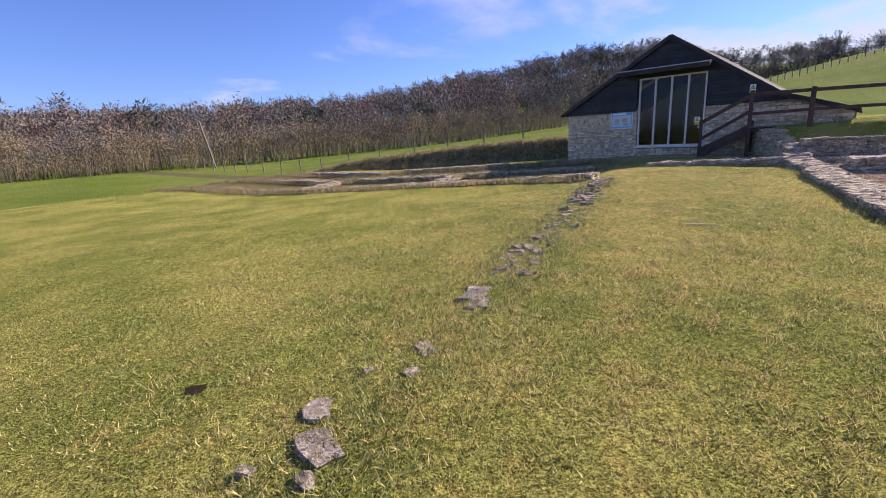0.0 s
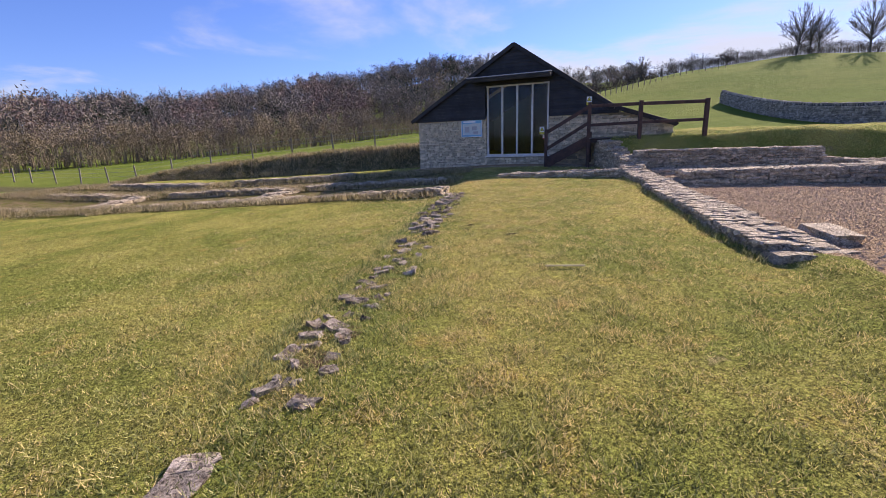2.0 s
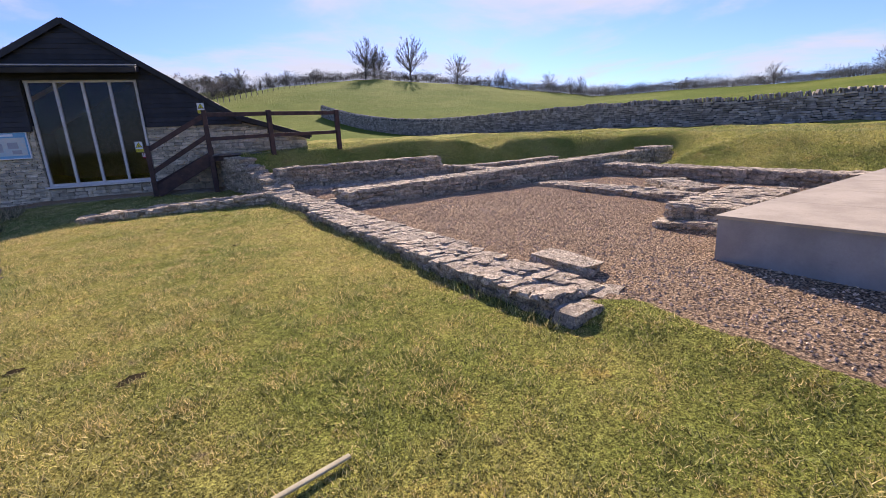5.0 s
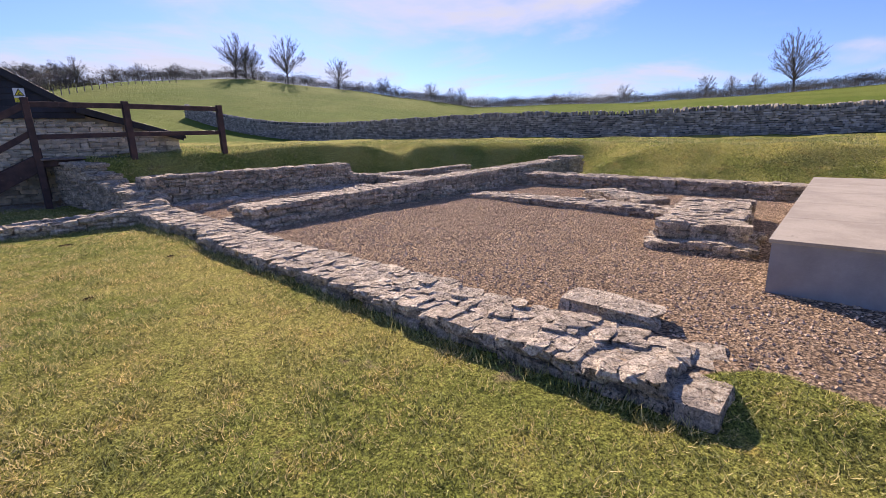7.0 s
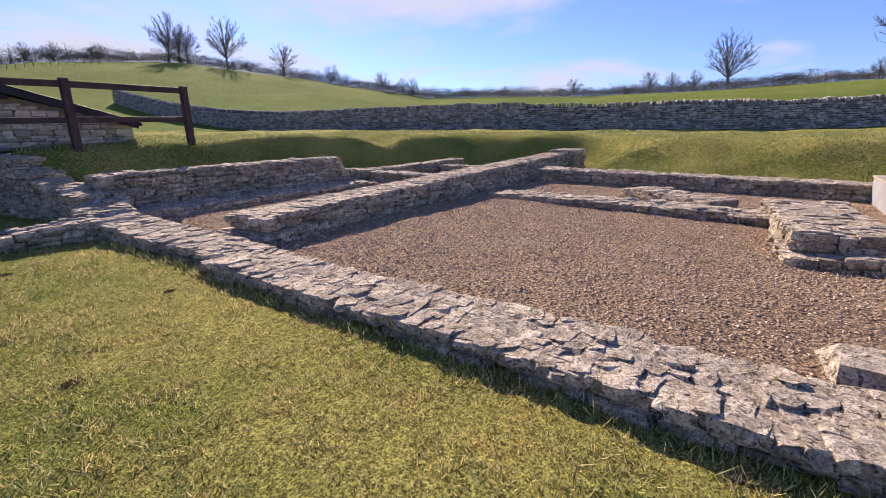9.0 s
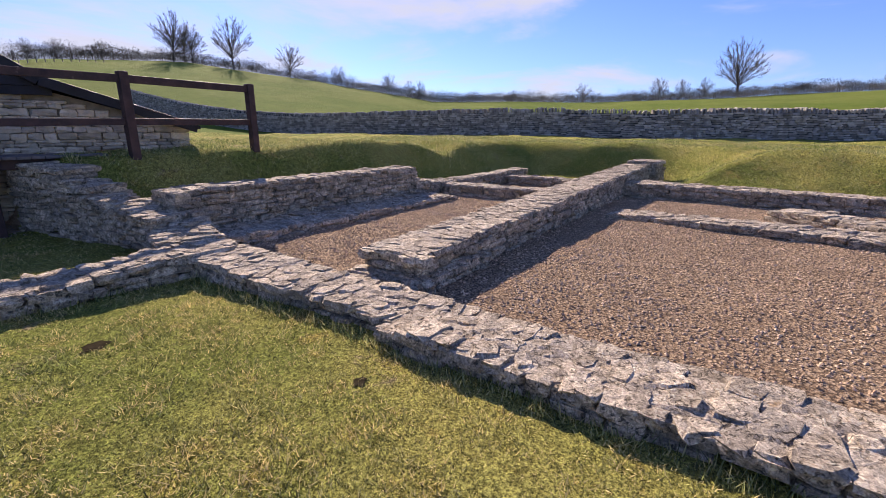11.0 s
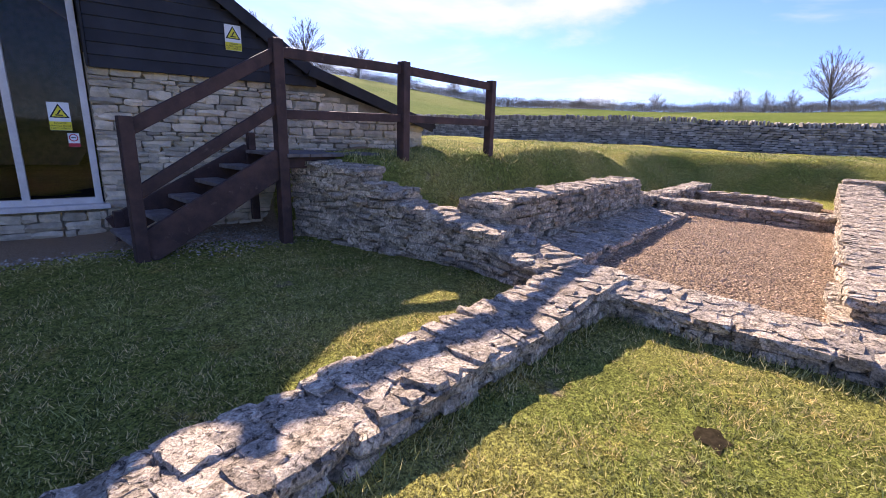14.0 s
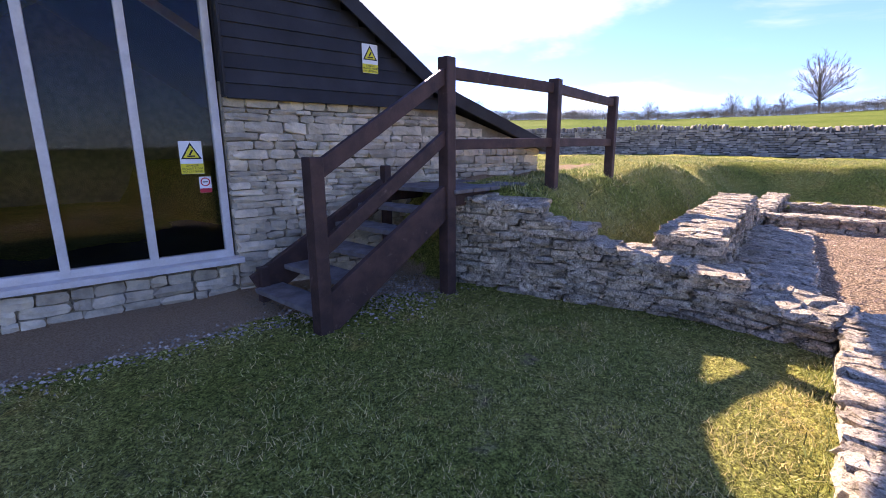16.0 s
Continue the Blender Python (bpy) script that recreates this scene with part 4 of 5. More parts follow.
def info_panel():
    m = fpose(-3.14, -0.05, 2.02) @ rot("X", math.pi / 2)
    s = tagged(new("information_panel"), "pale blue framed information panel on the barn wall", "sign")
    flat("board", rect(0, 0, 0.90, 0.66), m @ Matrix.Translation((0, 0, -0.03)), M["sky_blue"], s, 0.03)
    up = m @ Matrix.Translation((0, 0, 0.001))
    flat("picture", rect(0, -0.03, 0.80, 0.46), up, M["panel_pic"], s, 0.002)
    flat("title_bar", rect(-0.1, 0.265, 0.55, 0.06), up, M["sign_white"], s, 0.002)
    up = m @ Matrix.Translation((0, 0, 0.004))
    for x, y, w, h in ((-0.2, -0.05, 0.2, 0.22), (0.12, 0.0, 0.22, 0.16), (0.18, -0.17, 0.2, 0.1)):
        flat("drawing", rect(x, y, w, h), up, M["lead"], s, 0.002)
    for cx, cy, w, h in ((0, 0.335, 0.93, 0.025), (0, -0.335, 0.93, 0.025), (0.455, 0, 0.025, 0.67), (-0.455, 0, 0.025, 0.67)):
        flat("frame", rect(cx, cy, w, h), m @ Matrix.Translation((0, 0, -0.03)), M["sign_white"], s, 0.045)


info_panel()


# ---- the boarded cover ----
def cover():
    c = tagged(new("cover_box"), "large flat box cover with buff board top and grey sides", "cover")
    d0, d1, a0, a1 = 2.2, 8.25, -2.9, -0.10
    prism("side", [S(d0, a0), S(d1, a0), S(d1, a1), S(d0, a1)], 0.22, 0.755, M["grey_side"], c)
    for i in range(5):
        s0, s1 = d0 - 0.02 + (d1 - d0 + 0.04) * i / 5, d0 - 0.02 + (d1 - d0 + 0.04) * (i + 1) / 5 - 0.006
        prism("top_board", [S(s0, a0 - 0.02), S(s1, a0 - 0.02), S(s1, a1 + 0.02), S(s0, a1 + 0.02)], 0.757, 0.787, M["ply"], c)


cover()


def lath():
    x, y = 3.36, 6.05
    ob = bar("wooden_lath", Vector((3.18, 6.02, zl(3.18, 6.02) + 0.03)), Vector((3.57, 5.89, zl(3.57, 5.89) + 0.03)), 0.03, 0.015, M["stick"])
    tagged(ob, "short pale wooden lath lying on the grass", "stick")


lath()


# ---- far dry-stone wall ----
def field_wall():
    pts = [(27.5, -34), (28.2, -20), (28.6, -8), (29.2, 0), (31.0, 9), (35.0, 20), (41.5, 33), (49, 46)]
    w = tagged(new("field_wall"), "long grey dry-stone field wall with upright coping", "stone wall")
    rng = random.Random(33)
    poses, cope, core_v, core_f = [], [], [], []
    for (x0, y0), (x1, y1) in zip(pts, pts[1:]):
        ln = math.hypot(x1 - x0, y1 - y0)
        ang = math.atan2(y1 - y0, x1 - x0)
        nx, ny = -math.sin(ang), math.cos(ang)
        n0 = len(core_v)
        for (x, y) in ((x0, y0), (x1, y1)):
            z = zl(x, y)
            core_v += [(x + nx * 0.2, y + ny * 0.2, z - 0.5), (x + nx * 0.2, y + ny * 0.2, z + 1.17), (x - nx * 0.2, y - ny * 0.2, z + 1.17), (x - nx * 0.2, y - ny * 0.2, z - 0.5)]
        core_f += [[n0 + k, n0 + (k + 1) % 4, n0 + 4 + (k + 1) % 4, n0 + 4 + k] for k in range(4)]
        for lvl in range(11):
            s = rng.uniform(-0.2, 0)
            while s < ln:
                wd = rng.uniform(0.16, 0.5)
                x, y = x0 + (x1 - x0) * (s + wd / 2) / ln, y0 + (y1 - y0) * (s + wd / 2) / ln
                z = zl(x, y) + 0.05 + lvl * 0.108
                poses.append(Matrix.Translation((x + nx * rng.uniform(0.18, 0.23), y + ny * rng.uniform(0.18, 0.23), z)) @ rot("Z", ang + rng.gauss(0, 0.05)) @ Matrix.Diagonal((wd, 0.16, rng.uniform(0.08, 0.12), 1)))
                s += wd
        s = 0
        while s < ln:
            x, y = x0 + (x1 - x0) * s / ln, y0 + (y1 - y0) * s / ln
            z = zl(x, y) + 1.27
            cope.append(Matrix.Translation((x, y, z)) @ rot("Z", ang + rng.gauss(0, 0.1)) @ rot("Y", rng.gauss(0.1, 0.16)) @ Matrix.Diagonal((rng.uniform(0.06, 0.13), 0.42, rng.uniform(0.2, 0.34), 1)))
            s += rng.uniform(0.09, 0.17)
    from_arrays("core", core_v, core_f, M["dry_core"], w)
    joined_stones("face_stones", poses, M["dry_stone"], w)
    joined_stones("coping_stones", cope, M["dry_stone"], w)


field_wall()


# ---- trees ----
def branch_tree(seed, height, spread, twigs, levels=4):
    """Limbs and twigs of a bare round-crowned tree at the origin: two vertex-face sets."""
    rng = np.random.default_rng(seed)
    bv, bf, tv, tf = [], [], [], []

    def limb(p, q, r0, r1):
        x = (q - p) / (np.linalg.norm(q - p) + 1e-9)
        u = np.cross(x, (0.3, 0.9, 0.2))
        u /= np.linalg.norm(u) + 1e-9
        v = np.cross(x, u)
        n = len(bv)
        for c, r in ((p, r0), (q, r1)):
            for i in range(5):
                a = 2 * math.pi * i / 5
                bv.append(c + r * (math.cos(a) * u + math.sin(a) * v))
        for i in range(5):
            bf.append([n + i, n + (i + 1) % 5, n + 5 + (i + 1) % 5, n + 5 + i])

    h = height
    top = np.array((rng.normal(0, 0.03), rng.normal(0, 0.03), 0.55)) * h
    root = np.array((0, 0, -0.04)) * h
    limb(root, top * 0.4, 0.022 * h, 0.017 * h)
    limb(top * 0.4, top, 0.017 * h, 0.007 * h)
    for i in range(58):
        a, el = rng.uniform(0, 6.283), np.arcsin(rng.uniform(-0.35, 1))
        rad = rng.uniform(0.84, 0.98)
        tip = np.array((math.cos(a) * math.cos(el) * 0.40 * spread * rad, math.sin(a) * math.cos(el) * 0.40 * spread * rad, 0.53 + 0.45 * math.sin(el) * rad)) * h
        o = top * (0.35 + 0.6 * max(0, math.sin(el)) * rng.uniform(0.5, 1.0))
        mid = o + (tip - o) * 0.5 + np.array((0, 0, 0.035)) * h + rng.normal(0, 0.014, 3) * h
        limb(o, mid, 0.0042 * h, 0.0026 * h)
        limb(mid, tip, 0.0026 * h, 0.0009 * h)
        for _ in range(9):
            f = rng.uniform(0.1, 1.0)
            b0 = mid + (tip - mid) * f if rng.random() < 0.7 else o + (mid - o) * rng.uniform(0.4, 1)
            way = (tip - o) / np.linalg.norm(tip - o) + rng.normal(0, 0.45, 3) + np.array((0, 0, 0.25))
            b1 = b0 + way / np.linalg.norm(way) * h * rng.uniform(0.05, 0.095)
            limb(b0, b1, 0.0019 * h, 0.0008 * h)
            for _ in range(twigs):
                t0 = b0 + (b1 - b0) * rng.uniform(0.1, 1)
                w = way / np.linalg.norm(way) + rng.normal(0, 0.4, 3) + np.array((0, 0, 0.2))
                t1 = t0 + w / np.linalg.norm(w) * h * rng.uniform(0.03, 0.07)
                sd = np.cross(w, rng.normal(0, 1, 3))
                sd = sd / np.linalg.norm(sd) * 0.0011 * h
                n = len(tv)
                tv.extend([t0 - sd, t0 + sd, t1])
                tf.append([n, n + 1, n + 2])
    return np.array(bv), bf, np.array(tv), tf


def polar(az, r):
    return 5.0 + r * math.cos(radians(az)), 8.0 + r * math.sin(radians(az))


def skyline_trees():
    kinds = []
    for i in range(4):
        bv, bf, tv, tf = branch_tree(100 + i, 10.0, 0.92 + 0.07 * i, 12)
        kinds.append((bv, bf, tv, tf))
    first = {}
    rng = random.Random(4)
    spec = [(30.0, 108, 10.2), (35.6, 108, 9.2), (34.6, 110, 8.0), (24.3, 106, 6.6), (41.5, 112, 4.2), (50, 100, 5.0), (19.0, 108, 4.2), (13.2, 106, 4.2), (9.6, 108, 4.0), (10.8, 109, 3.6), (-9.5, 104, 4.0),
            (-17.5, 108, 4.5), (-19.8, 110, 4.2), (-22, 110, 4.2), (-25.0, 114, 12.0), (-39.0, 100, 14.5), (-36.5, 104, 3.6), (53, 100, 4.6), (55.5, 98, 4.8), (57.5, 98, 5.2), (60, 98, 5.6), (47, 104, 3.4), (45, 106, 3.6), (33.8, 109, 6.2), (-44, 100, 9.0), (-1.5, 112, 2.6), (3.5, 112, 2.6)]
    spec += [(rng.uniform(63, 138), rng.uniform(205, 245), rng.uniform(9, 14)) for _ in range(60)]
    for i, (az, r, h) in enumerate(spec):
        x, y = polar(az, r)
        k = i % 4
        label = "bare round-crowned winter tree on the skyline"
        m = Matrix.Translation((x, y, zl(x, y))) @ rot("Z", rng.uniform(0, 6.3)) @ Matrix.Scale(h / 10.0, 4)
        if k not in first:
            t = tagged(new("bare_tree"), label, "tree", "skyline trees")
            bv, bf, tv, tf = kinds[k]
            from_arrays("trunk", bv, bf, M["bark"], t)
            from_arrays("crown", tv, tf, M["crown"], t)
            t.matrix_basis = m
            first[k] = t
        else:
            c = copy_thing(first[k], m)
            c.matrix_basis = m


skyline_trees()


def scrub(name, spots, mat, seed, blades, label, category, wide=0.55, lift=0.58):
    """Many bare bushes or trees in one mesh: upright stems with fans of fine twigs. spots: x, y, z, height."""
    rng = np.random.default_rng(seed)
    sp = np.array(spots)
    n = len(sp)
    k = blades
    h = sp[:, 3][:, None]
    # twigs through an uneven rounded crown, in clumps
    nc = 14
    cth, cph = rng.uniform(0, 2 * np.pi, (n, nc)), np.arccos(rng.uniform(-0.55, 1, (n, nc)))
    cr = rng.uniform(0.45, 0.95, (n, nc))
    cc = np.stack([cr * np.sin(cph) * np.cos(cth) * wide * 0.42, cr * np.sin(cph) * np.sin(cth) * wide * 0.42, lift + 0.34 * cr * np.cos(cph)], -1)
    pick = rng.integers(0, nc, (n, k))
    c0 = np.take_along_axis(cc, pick[..., None], 1)
    off = rng.normal(0, 0.058, (n, k, 3)) * np.array((wide * 1.2, wide * 1.2, 1.0))
    s = (c0 + off * 0.8) * h[..., None]
    way = off / (np.linalg.norm(off, axis=-1, keepdims=True) + 1e-6) * 0.6 + rng.normal(0, 0.5, off.shape) + np.array((0, 0, 0.15))
    e = s + way * (h * 0.05)[..., None]
    w = rng.normal(0, 1, e.shape)
    w = w / np.linalg.norm(w, axis=-1, keepdims=True) * (h * 0.0115)[..., None]
    base = sp[:, None, :3]
    tri = np.stack([base + s - w, base + s + w, base + e + w * 0.25], 2).reshape(-1, 3)
    f = np.arange(len(tri)).reshape(-1, 3)
    # stems
    st = rng.normal(0, 0.05, (n, 4, 3)) * h[..., None]
    st[..., 2] = rng.uniform(0.4, 0.7, (n, 4)) * h
    sw = rng.normal(0, 1, (n, 4, 3)) * (h * 0.012)[..., None]
    sw[..., 2] = 0
    b0 = base - np.array((0, 0, 0.4))
    tri2 = np.stack([b0 - sw + 0 * st, b0 + sw + 0 * st, base + st], 2).reshape(-1, 3)
    v = np.concatenate([tri, tri2])
    f = np.concatenate([f, np.arange(len(tri2)).reshape(-1, 3) + len(tri)])
    return tagged(from_arrays(name, v, f, mat), label, category, kind="stuff")


def woods():
    rng = random.Random(77)
    groups = {"twig": [], "twig_red": [], "twig_tan": [], "ever": []}
    for i in range(2300):
        az = rng.uniform(50, 150)
        c = float(np.interp(az, BEAR, CREST))
        r = c + 14 + (250 - c - 14) * rng.random() ** 0.8
        if az < 62 and r < 150:
            continue
        x, y = polar(az, r)
        h = rng.choice((5.5, 7.0, 9.0, 12.5)) * rng.uniform(0.85, 1.1) * (0.8 + 0.2 * min(1, r / 200)) * (0.6 if az < 63 else 1)
        g = rng.random()
        k = "ever" if (g < 0.05 or (az < 84 and g < 0.22) or (r > 225 and 84 < az < 106 and g < 0.3)) else "twig_red" if g < 0.32 else "twig_tan" if g < 0.36 else "twig"
        groups[k].append((x, y, zl(x, y), h))
    for az in np.arange(78, 150, 0.30):
        c = float(np.interp(az, BEAR, CREST))
        r = c + rng.uniform(2, 16)
        x, y = polar(az, r)
        groups["twig_tan" if rng.random() < 0.7 else "twig"].append((x, y, zl(x, y), rng.uniform(3.2, 6.2)))
    edge = []
    for az in np.arange(76, 150, 0.28):
        r = float(np.interp(az, BEAR, CREST)) + rng.uniform(0, 9)
        x, y = polar(az, r)
        edge.append((x, y, zl(x, y) - 0.2, rng.uniform(2.0, 4.2)))
    scrub("woodland_edge", edge, M["twig_tan"], 15, 300, "tan winter bushes at the woodland edge", "bushes", 1.1, 0.40)
    for k, s in groups.items():
        n = {"twig": 400, "twig_red": 400, "twig_tan": 420, "ever": 400}[k]
        scrub("woodland", s, M[k], 5, n, {"ever": "dark evergreen trees among winter woodland", "twig_tan": "tan winter bushes at the woodland edge"}.get(k, "bare brown winter woodland on the hillside"), "woods", 0.72)


woods()


def hedges():
    rng = random.Random(8)
    s = []
    for az in np.arange(-75, 62, 0.22):
        r = float(np.interp(az, BEAR, CREST)) + rng.uniform(-1, 2)
        x, y = polar(az, r)
        big = 3.4 if 26 < az < 46 else 3.0
        s.append((x, y, zl(x, y) - 0.2, big * rng.uniform(0.7, 1.5)))
    scrub("field_hedge", s, M["hedge"], 6, 460, "dark bare hedge along the field's skyline", "hedge", 1.8, 0.26)
    s = []
    for az in np.arange(-75, 24, 0.25):
        r = float(np.interp(az, BEAR, CREST)) - 5 + rng.uniform(-2.5, 2)
        x, y = polar(az, r)
        s.append((x, y, zl(x, y) - 0.3, rng.uniform(1.8, 3.4)))
    scrub("field_hedge", s, M["twig"], 7, 260, "rough brown scrub below the skyline hedge", "hedge", 1.9, 0.26)


hedges()


def post_fence():
    f = tagged(new("field_fence"), "wire field fence on grey wooden posts", "fence")
    prev = None
    me = None
    line = [S(-6.5, 24.0), S(-12, 21.5), S(-20, 21.0), S(-30, 22), S(-42, 24), S(-60, 28)]
    pts = []
    for (x0, y0), (x1, y1) in zip(line, line[1:]):
        n = int(math.hypot(x1 - x0, y1 - y0) / 2.6)
        pts += [(x0 + (x1 - x0) * i / n, y0 + (y1 - y0) * i / n) for i in range(n)]
    for x, y in pts:
        z = zl(x, y)
        if me is None:
            bm = bmesh.new()
            add_box(bm, Matrix.Identity(4), 0.09, 0.09, 1.5, 0.012)
            ob = part("post", bm, M["post"], f)
            me = ob.data
        else:
            ob = new("post", me)
            ob.parent = f
        ob.matrix_basis = Matrix.Translation((x, y, z + 0.42)) @ rot("X", random.gauss(0, 0.03)) @ rot("Y", random.gauss(0, 0.03))
    for k in (0.45, 0.75, 1.02):
        wv, wf = [], []
        for x, y in pts:
            z = zl(x, y) + k
            wv += [(x, y, z - 0.006), (x, y, z + 0.006)]
        wf = [[2 * i, 2 * i + 2, 2 * i + 3, 2 * i + 1] for i in range(len(pts) - 1)]
        from_arrays("wire", wv, wf, M["lead"], f)
    hf = tagged(new("hill_fence"), "distant post fence climbing the pasture", "fence")
    for i in range(34):
        az, r = 62 - i * 0.62, 66 + i * 0.9
        x, y = polar(az, r)
        ob = new("post", me)
        ob.parent = hf
        ob.matrix_basis = Matrix.Translation((x, y, zl(x, y) + 0.4))
    x, y = polar(124.5, 58)
    pole = bar("leaning_pole", Vector((x, y, zl(x, y) - 0.3)), Vector((x - 1.3, y + 0.2, zl(x, y) + 5.5)), 0.16, 0.16, M["post"])
    tagged(pole, "leaning grey wooden pole before the trees", "pole")


post_fence()


# ---- turf blades, tufts and pebbles ----
def blades(name, x, y, h, w, mat, label, seed, lean=0.5, lift=0.0):
    rng = np.random.default_rng(seed)
    n = len(x)
    z = land(x, y) + lift
    th = rng.uniform(0, 2 * np.pi, n)
    cx, cy = np.cos(th) * w, np.sin(th) * w
    lx, ly = rng.normal(0, lean, n) * h, rng.normal(0, lean, n) * h
    v = np.empty((n, 3, 3))
    v[:, 0] = np.stack([x - cx, y - cy, z - 0.005], 1)
    v[:, 1] = np.stack([x + cx, y + cy, z - 0.005], 1)
    v[:, 2] = np.stack([x + lx, y + ly, z + h], 1)
    return tagged(from_arrays(name, v.reshape(-1, 3), np.arange(3 * n).reshape(-1, 3), mat), label, "grass", kind="stuff")


def blade_material(name, c1, c2, c3):
    m = bpy.data.materials.new(name)
    m.use_nodes = True
    nt = m.node_tree
    b = nt.nodes["Principled BSDF"]
    b.inputs["Roughness"].default_value = 0.6
    b.inputs["Specular IOR Level"].default_value = 0.25
    geo = nt.nodes.new("ShaderNodeNewGeometry")
    c = mixc(nt, step_node(nt, noise_node(nt, geo.outputs["Position"], 0.55, 5, 0.6), 0.38, 0.64), c1, c2)
    c = mixc(nt, step_node(nt, math_node(nt, "ADD", math_node(nt, "MULTIPLY", geo.outputs["Random Per Island"], 0.35), noise_node(nt, geo.outputs["Position"], 3.2, 5, 0.65)), 0.62, 0.86), c, c3)
    hs = nt.nodes.new("ShaderNodeHueSaturation")
    mr = nt.nodes.new("ShaderNodeMapRange")
    nt.links.new(geo.outputs["Random Per Island"], mr.inputs[0])
    mr.inputs[3].default_value, mr.inputs[4].default_value = 0.15, 1.9
    nt.links.new(c, hs.inputs["Color"])
    nt.links.new(mr.outputs[0], hs.inputs["Value"])
    nt.links.new(hs.outputs[0], b.inputs["Base Color"])
    tr = nt.nodes.new("ShaderNodeBsdfTranslucent")
    nt.links.new(hs.outputs[0], tr.inputs[0])
    mx = nt.nodes.new("ShaderNodeMixShader")
    mx.inputs[0].default_value = 0.35
    nt.links.new(b.outputs[0], mx.inputs[1])
    nt.links.new(tr.outputs[0], mx.inputs[2])
    nt.links.new(mx.outputs[0], nt.nodes["Material Output"].inputs[0])
    return m


M["blade"] = blade_material("turf_blades", (0.315, 0.345, 0.10), (0.48, 0.44, 0.155), (0.58, 0.46, 0.20))
M["dry"] = blade_material("dry_winter_grass", (0.22, 0.20, 0.075), (0.36, 0.29, 0.14), (0.40, 0.32, 0.19))
M["tuft"] = blade_material("long_grass", (0.19, 0.26, 0.07), (0.29, 0.32, 0.11), (0.42, 0.36, 0.16))


SCRAPES = ((7.94, 12.47, 0.11), (7.75, 10.58, 0.06), (3.57, 7.66, 0.09), (6.6, 12.4, 0.08), (6.3, 10.1, 0.06), (3.3, 8.6, 0.07), (-1.7, 2.6, 0.1))


def turf():
    rng = np.random.default_rng(12)
    n = 620000
    # a strip along the walk, denser near it
    t = rng.random(n)
    px = np.interp(t, [0, 0.3, 0.6, 0.85, 1], [0.4, 2.4, 5.2, 6.6, 7.6])
    py = np.interp(t, [0, 0.3, 0.6, 0.85, 1], [1.6, 5.2, 10.0, 14.2, 16.2])
    x, y = px + rng.normal(0, 2.3, n), py + rng.normal(0, 2.3, n)
    keep = (in_gravel(x, y) < 0.35 + 0.2 * rng.random(n)) & (in_path(x, y) < 0.5 * rng.random(n) + 0.1)
    d, a = plan(x, y)
    keep &= ~((np.abs(d - 0.35) < 0.34) & (a > 0) & (a < 8.9)) & ~((np.abs(a - 8.7) < 0.27) & (d > -4) & (d < 0.6))
    v = (x - FAC_P[0]) * FAC_N[0] + (y - FAC_P[1]) * FAC_N[1]
    keep &= v < -0.05
    for hx, hy, hr in SCRAPES:
        keep &= np.hypot(x - hx, (y - hy) / 0.75) > hr * rng.uniform(0.5, 1.1, n)
    x, y = x[keep], y[keep]
    patch = 0.75 + 0.25 * wave(x, y, 2.4, 0.5)
    h = rng.uniform(0.012, 0.034, len(x)) * np.clip(patch + 0.45 * wave(x, y, 9.0, 1.2), 0.2, 1.9)
    blades("turf", x, y, h, 0.0038, M["blade"], "short mown mossy turf", 3, 0.9)
    # longer grass along the wall feet
    runs = [(S(-0.05, -0.1), S(-0.03, 8.4), 2600), (S(-3.9, 8.40), S(0.0, 8.34), 900), (S(-3.9, 9.06), S(0.1, 8.95), 700), (S(0.7, 10.5), S(5.6, 10.6), 2600), (S(-4.4, 5.2), S(-16, 6.7), 2600), 
            (S(9.2, 5.5), S(9.0, 0), 1500), (S(-4.2, -3.0), S(-4.6, 5), 1500), (S(0.4, 10.6), S(0.2, 11.8), 700)]
    xs, ys = [], []
    for p, q, k in runs:
        s = rng.random(k)
        c = np.round(s * k / 22) / (k / 22)
        s = np.where(rng.random(k) < 0.7, c, s)
        xs.append(p[0] + (q[0] - p[0]) * s + rng.normal(0, 0.05, k))
        ys.append(p[1] + (q[1] - p[1]) * s + rng.normal(0, 0.05, k))
    x, y = np.concatenate(xs), np.concatenate(ys)
    blades("grass_tufts", x, y, rng.uniform(0.03, 0.095, len(x)), 0.004, M["tuft"], "longer grass tufts at the wall feet", 4, 0.45)
    # grass on the bank by the rail
    n = 150000
    d, a = rng.uniform(0.5, 17, n), rng.uniform(-1, 16, n)
    x, y = site(d, a)
    keep = (in_path(x, y) < 0.3) & (((a > 10.45) & (d > 0.5)) | ((d > 9.15) & (a < 6)) | (d > 11.7))
    blades("bank_grass", x[keep], y[keep], rng.uniform(0.02, 0.07, keep.sum()), 0.006, M["tuft"], "tussocky grass on the bank", 5, 0.8)

    # rough winter grass on the field bank and among the far footings
    n = 60000
    d = rng.uniform(-34, -6.5, n)
    a = rng.uniform(16.0, 18.6, n) - 0.10 * (d + 8)
    x, y = site(d, a)
    blades("bank_rough_grass", x, y, rng.uniform(0.06, 0.26, n) * np.clip(0.8 + 0.5 * wave(x, y, 1.9, 0.4), 0.2, 1.6), 0.016, M["dry"], "rough brown winter grass on the field bank", 8, 0.7)
    n = 80000
    d = rng.uniform(-30, -4.7, n)
    t = rng.integers(0, 3, n)
    a = np.choose(t, (5.5 + 0.105 * (-d - 4.6), 9.0 + 0.1 * (-d - 5), 11.8 + 0.11 * (-d - 9.5))) + rng.normal(0, 0.33, n)
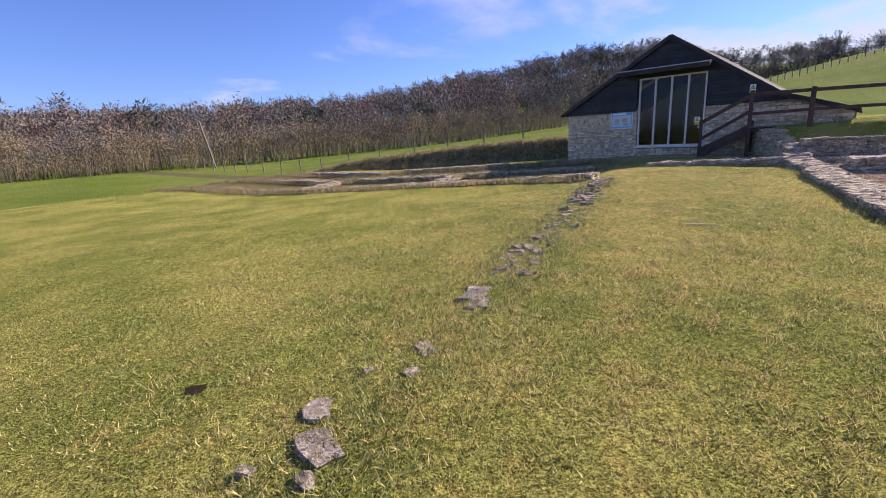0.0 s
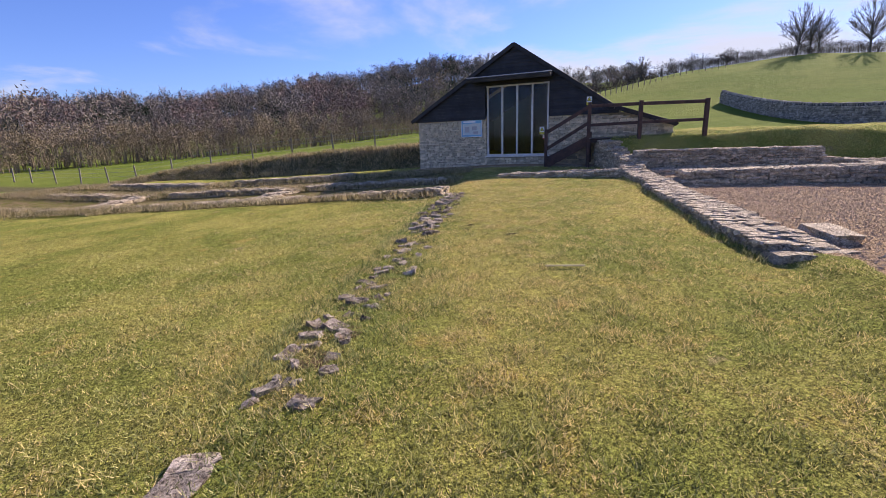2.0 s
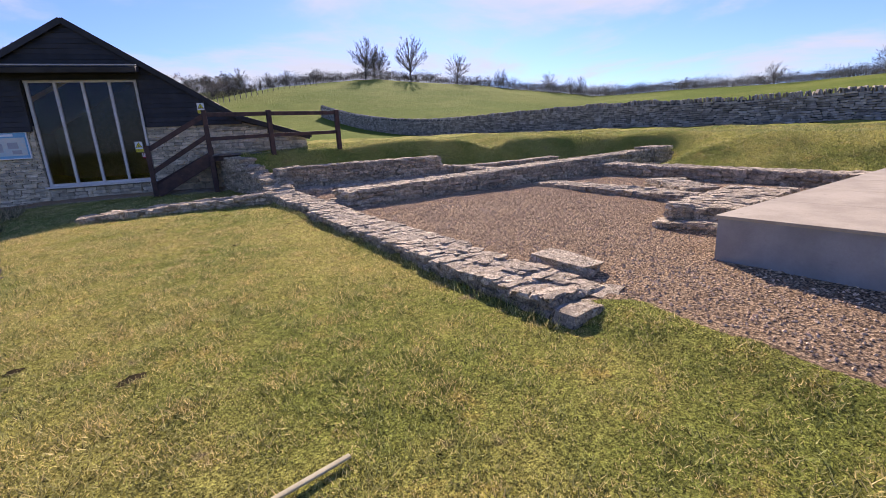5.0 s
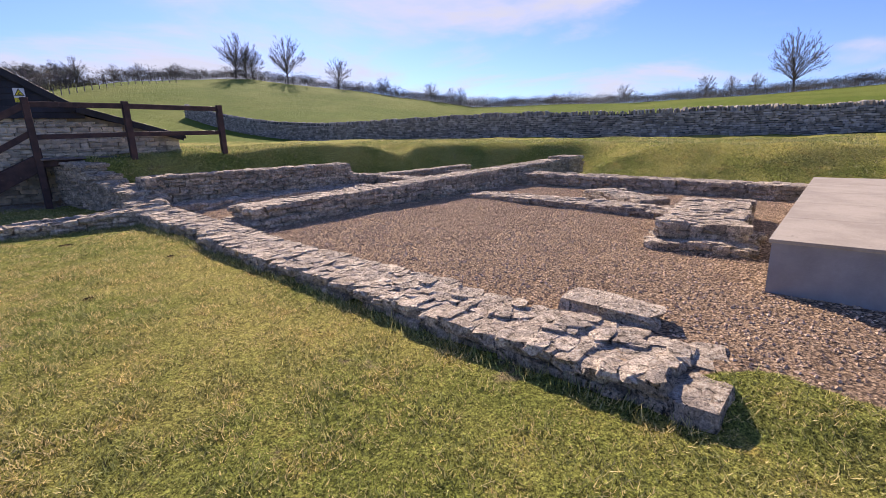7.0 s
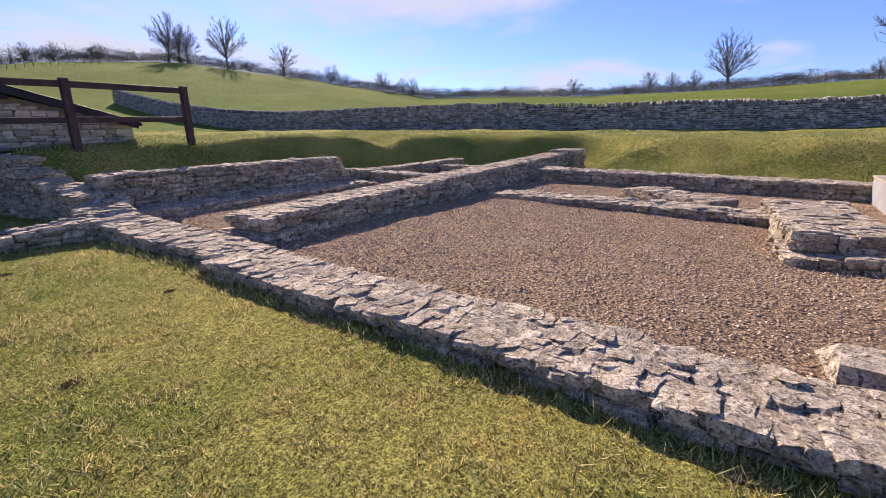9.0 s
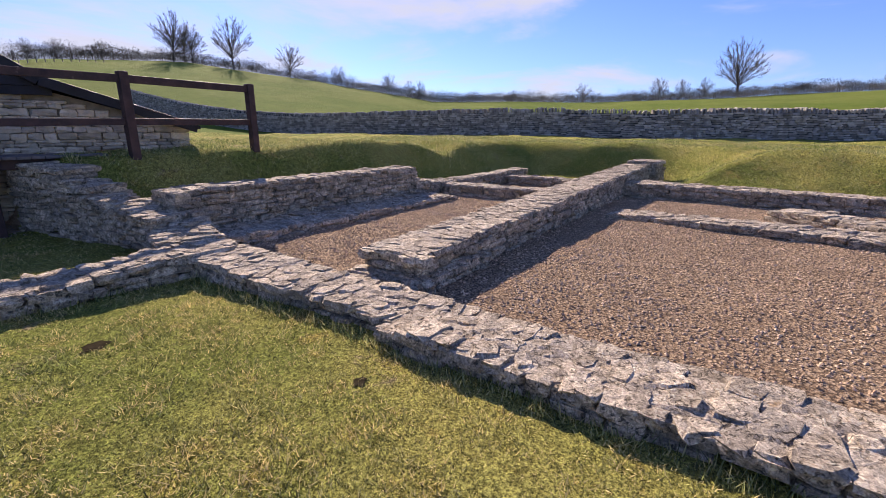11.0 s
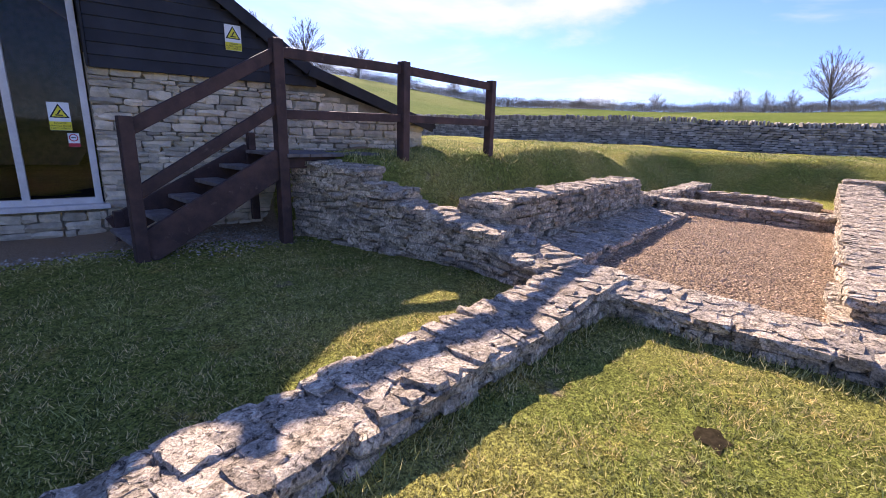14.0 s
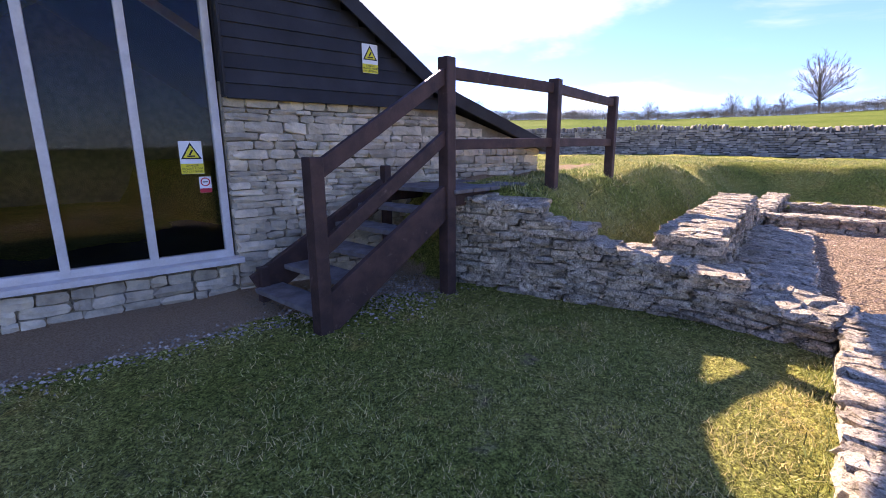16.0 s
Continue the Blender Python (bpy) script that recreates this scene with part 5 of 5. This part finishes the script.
    x, y = site(d, a)
    blades("footing_grass", x, y, rng.uniform(0.05, 0.2, n), 0.010, M["dry"], "grass growing over the ruined footings", 9, 0.6, 0.06)
    n = 16000
    a = rng.uniform(-6.5, 5.6, n)
    x, y = site(-3.86 - 0.055 * (a + 2.5) + rng.normal(0, 0.3, n), a)
    blades("line_grass", x, y, rng.uniform(0.02, 0.055, n), 0.004, M["tuft"], "grass over the buried wall line", 10, 0.7)


turf()


def pebbles():
    rng = np.random.default_rng(31)
    n = 42000
    d, a = rng.uniform(0.6, 8.5, n), rng.uniform(-3.6, 9.2, n)
    x, y = site(d, a)
    keep = in_gravel(x, y) > 0.45
    x, y = x[keep], y[keep]
    n = len(x)
    z = land(x, y)
    o = np.array([(1, 0, 0), (0, 1, 0), (-1, 0, 0), (0, -1, 0), (0, 0, 0.7), (0, 0, -0.7)])
    f = np.array([(0, 1, 4), (1, 2, 4), (2, 3, 4), (3, 0, 4)])
    s = rng.uniform(0.007, 0.017, (n, 1, 1)) * rng.uniform(0.7, 1.3, (n, 1, 3))
    th = rng.uniform(0, 6.3, n)
    c, sn = np.cos(th)[:, None], np.sin(th)[:, None]
    v = o[None] * s + rng.normal(0, 0.0015, (n, 6, 3))
    v = np.stack([v[..., 0] * c - v[..., 1] * sn, v[..., 0] * sn + v[..., 1] * c, v[..., 2]], -1) + np.stack([x, y, z + 0.004], 1)[:, None]
    faces = (f[None] + 6 * np.arange(n)[:, None, None]).reshape(-1, 3)
    m = material("gravel_pebbles", (0.72, 0.52, 0.33), (0.44, 0.295, 0.175), 3, 0.9, 60, 0.0, rand=0.45, island=True, coords="World")
    tagged(from_arrays("gravel", v.reshape(-1, 3), faces, m), "loose buff and brown gravel", "gravel", kind="stuff")


pebbles()


def path_pebbles():
    """Pale chippings along the edge of the trodden path and under the stairs."""
    rng = np.random.default_rng(44)
    n = 2800
    edge = rng.random(n) < 0.45
    u = np.where(edge, rng.uniform(-4.5, 0.6, n), rng.normal(1.05, 0.42, n))
    v = np.where(edge, -1.0 + rng.normal(0, 0.09, n), rng.normal(-0.85, 0.30, n))
    x = FAC_P[0] + u * FAC_U[0] + v * FAC_N[0]
    y = FAC_P[1] + u * FAC_U[1] + v * FAC_N[1]
    z = land(x, y)
    o = np.array([(1, 0, 0), (0, 1, 0), (-1, 0, 0), (0, -1, 0), (0, 0, 0.7)])
    f = np.array([(0, 1, 4), (1, 2, 4), (2, 3, 4), (3, 0, 4)])
    p = o[None] * rng.uniform(0.006, 0.017, (n, 1, 1)) * rng.uniform(0.7, 1.3, (n, 1, 3)) + np.stack([x, y, z + 0.003], 1)[:, None]
    m = material("pale_chippings", (0.52, 0.44, 0.33), (0.26, 0.21, 0.155), 3, 0.9, 60, 0.0, rand=0.4, island=True, coords="World")
    tagged(from_arrays("path_gravel", p.reshape(-1, 3), (f[None] + 5 * np.arange(n)[:, None, None]).reshape(-1, 3), m), "pale stone chippings beside the trodden path", "gravel", kind="stuff")


path_pebbles()


def worm_holes():
    """Small scrapes of bare soil in the turf."""
    m = material("bare_soil", (0.06, 0.046, 0.026), (0.03, 0.024, 0.013), 20, 0.95, 90, 0.6, spec=0.0)
    rng = random.Random(3)
    for x, y, r in SCRAPES:
        n = 14
        v = [(x, y, zl(x, y) + 0.012)]
        for i in range(n):
            k = r * rng.uniform(0.6, 1.2)
            px, py = x + k * math.cos(6.283 * i / n), y + 0.7 * k * math.sin(6.283 * i / n)
            v.append((px, py, zl(px, py) + 0.006))
        tagged(from_arrays("soil_scrape", v, [[0, 1 + i, 1 + (i + 1) % n] for i in range(n)], m), "small dark scrape of bare soil in turf", "soil")


worm_holes()
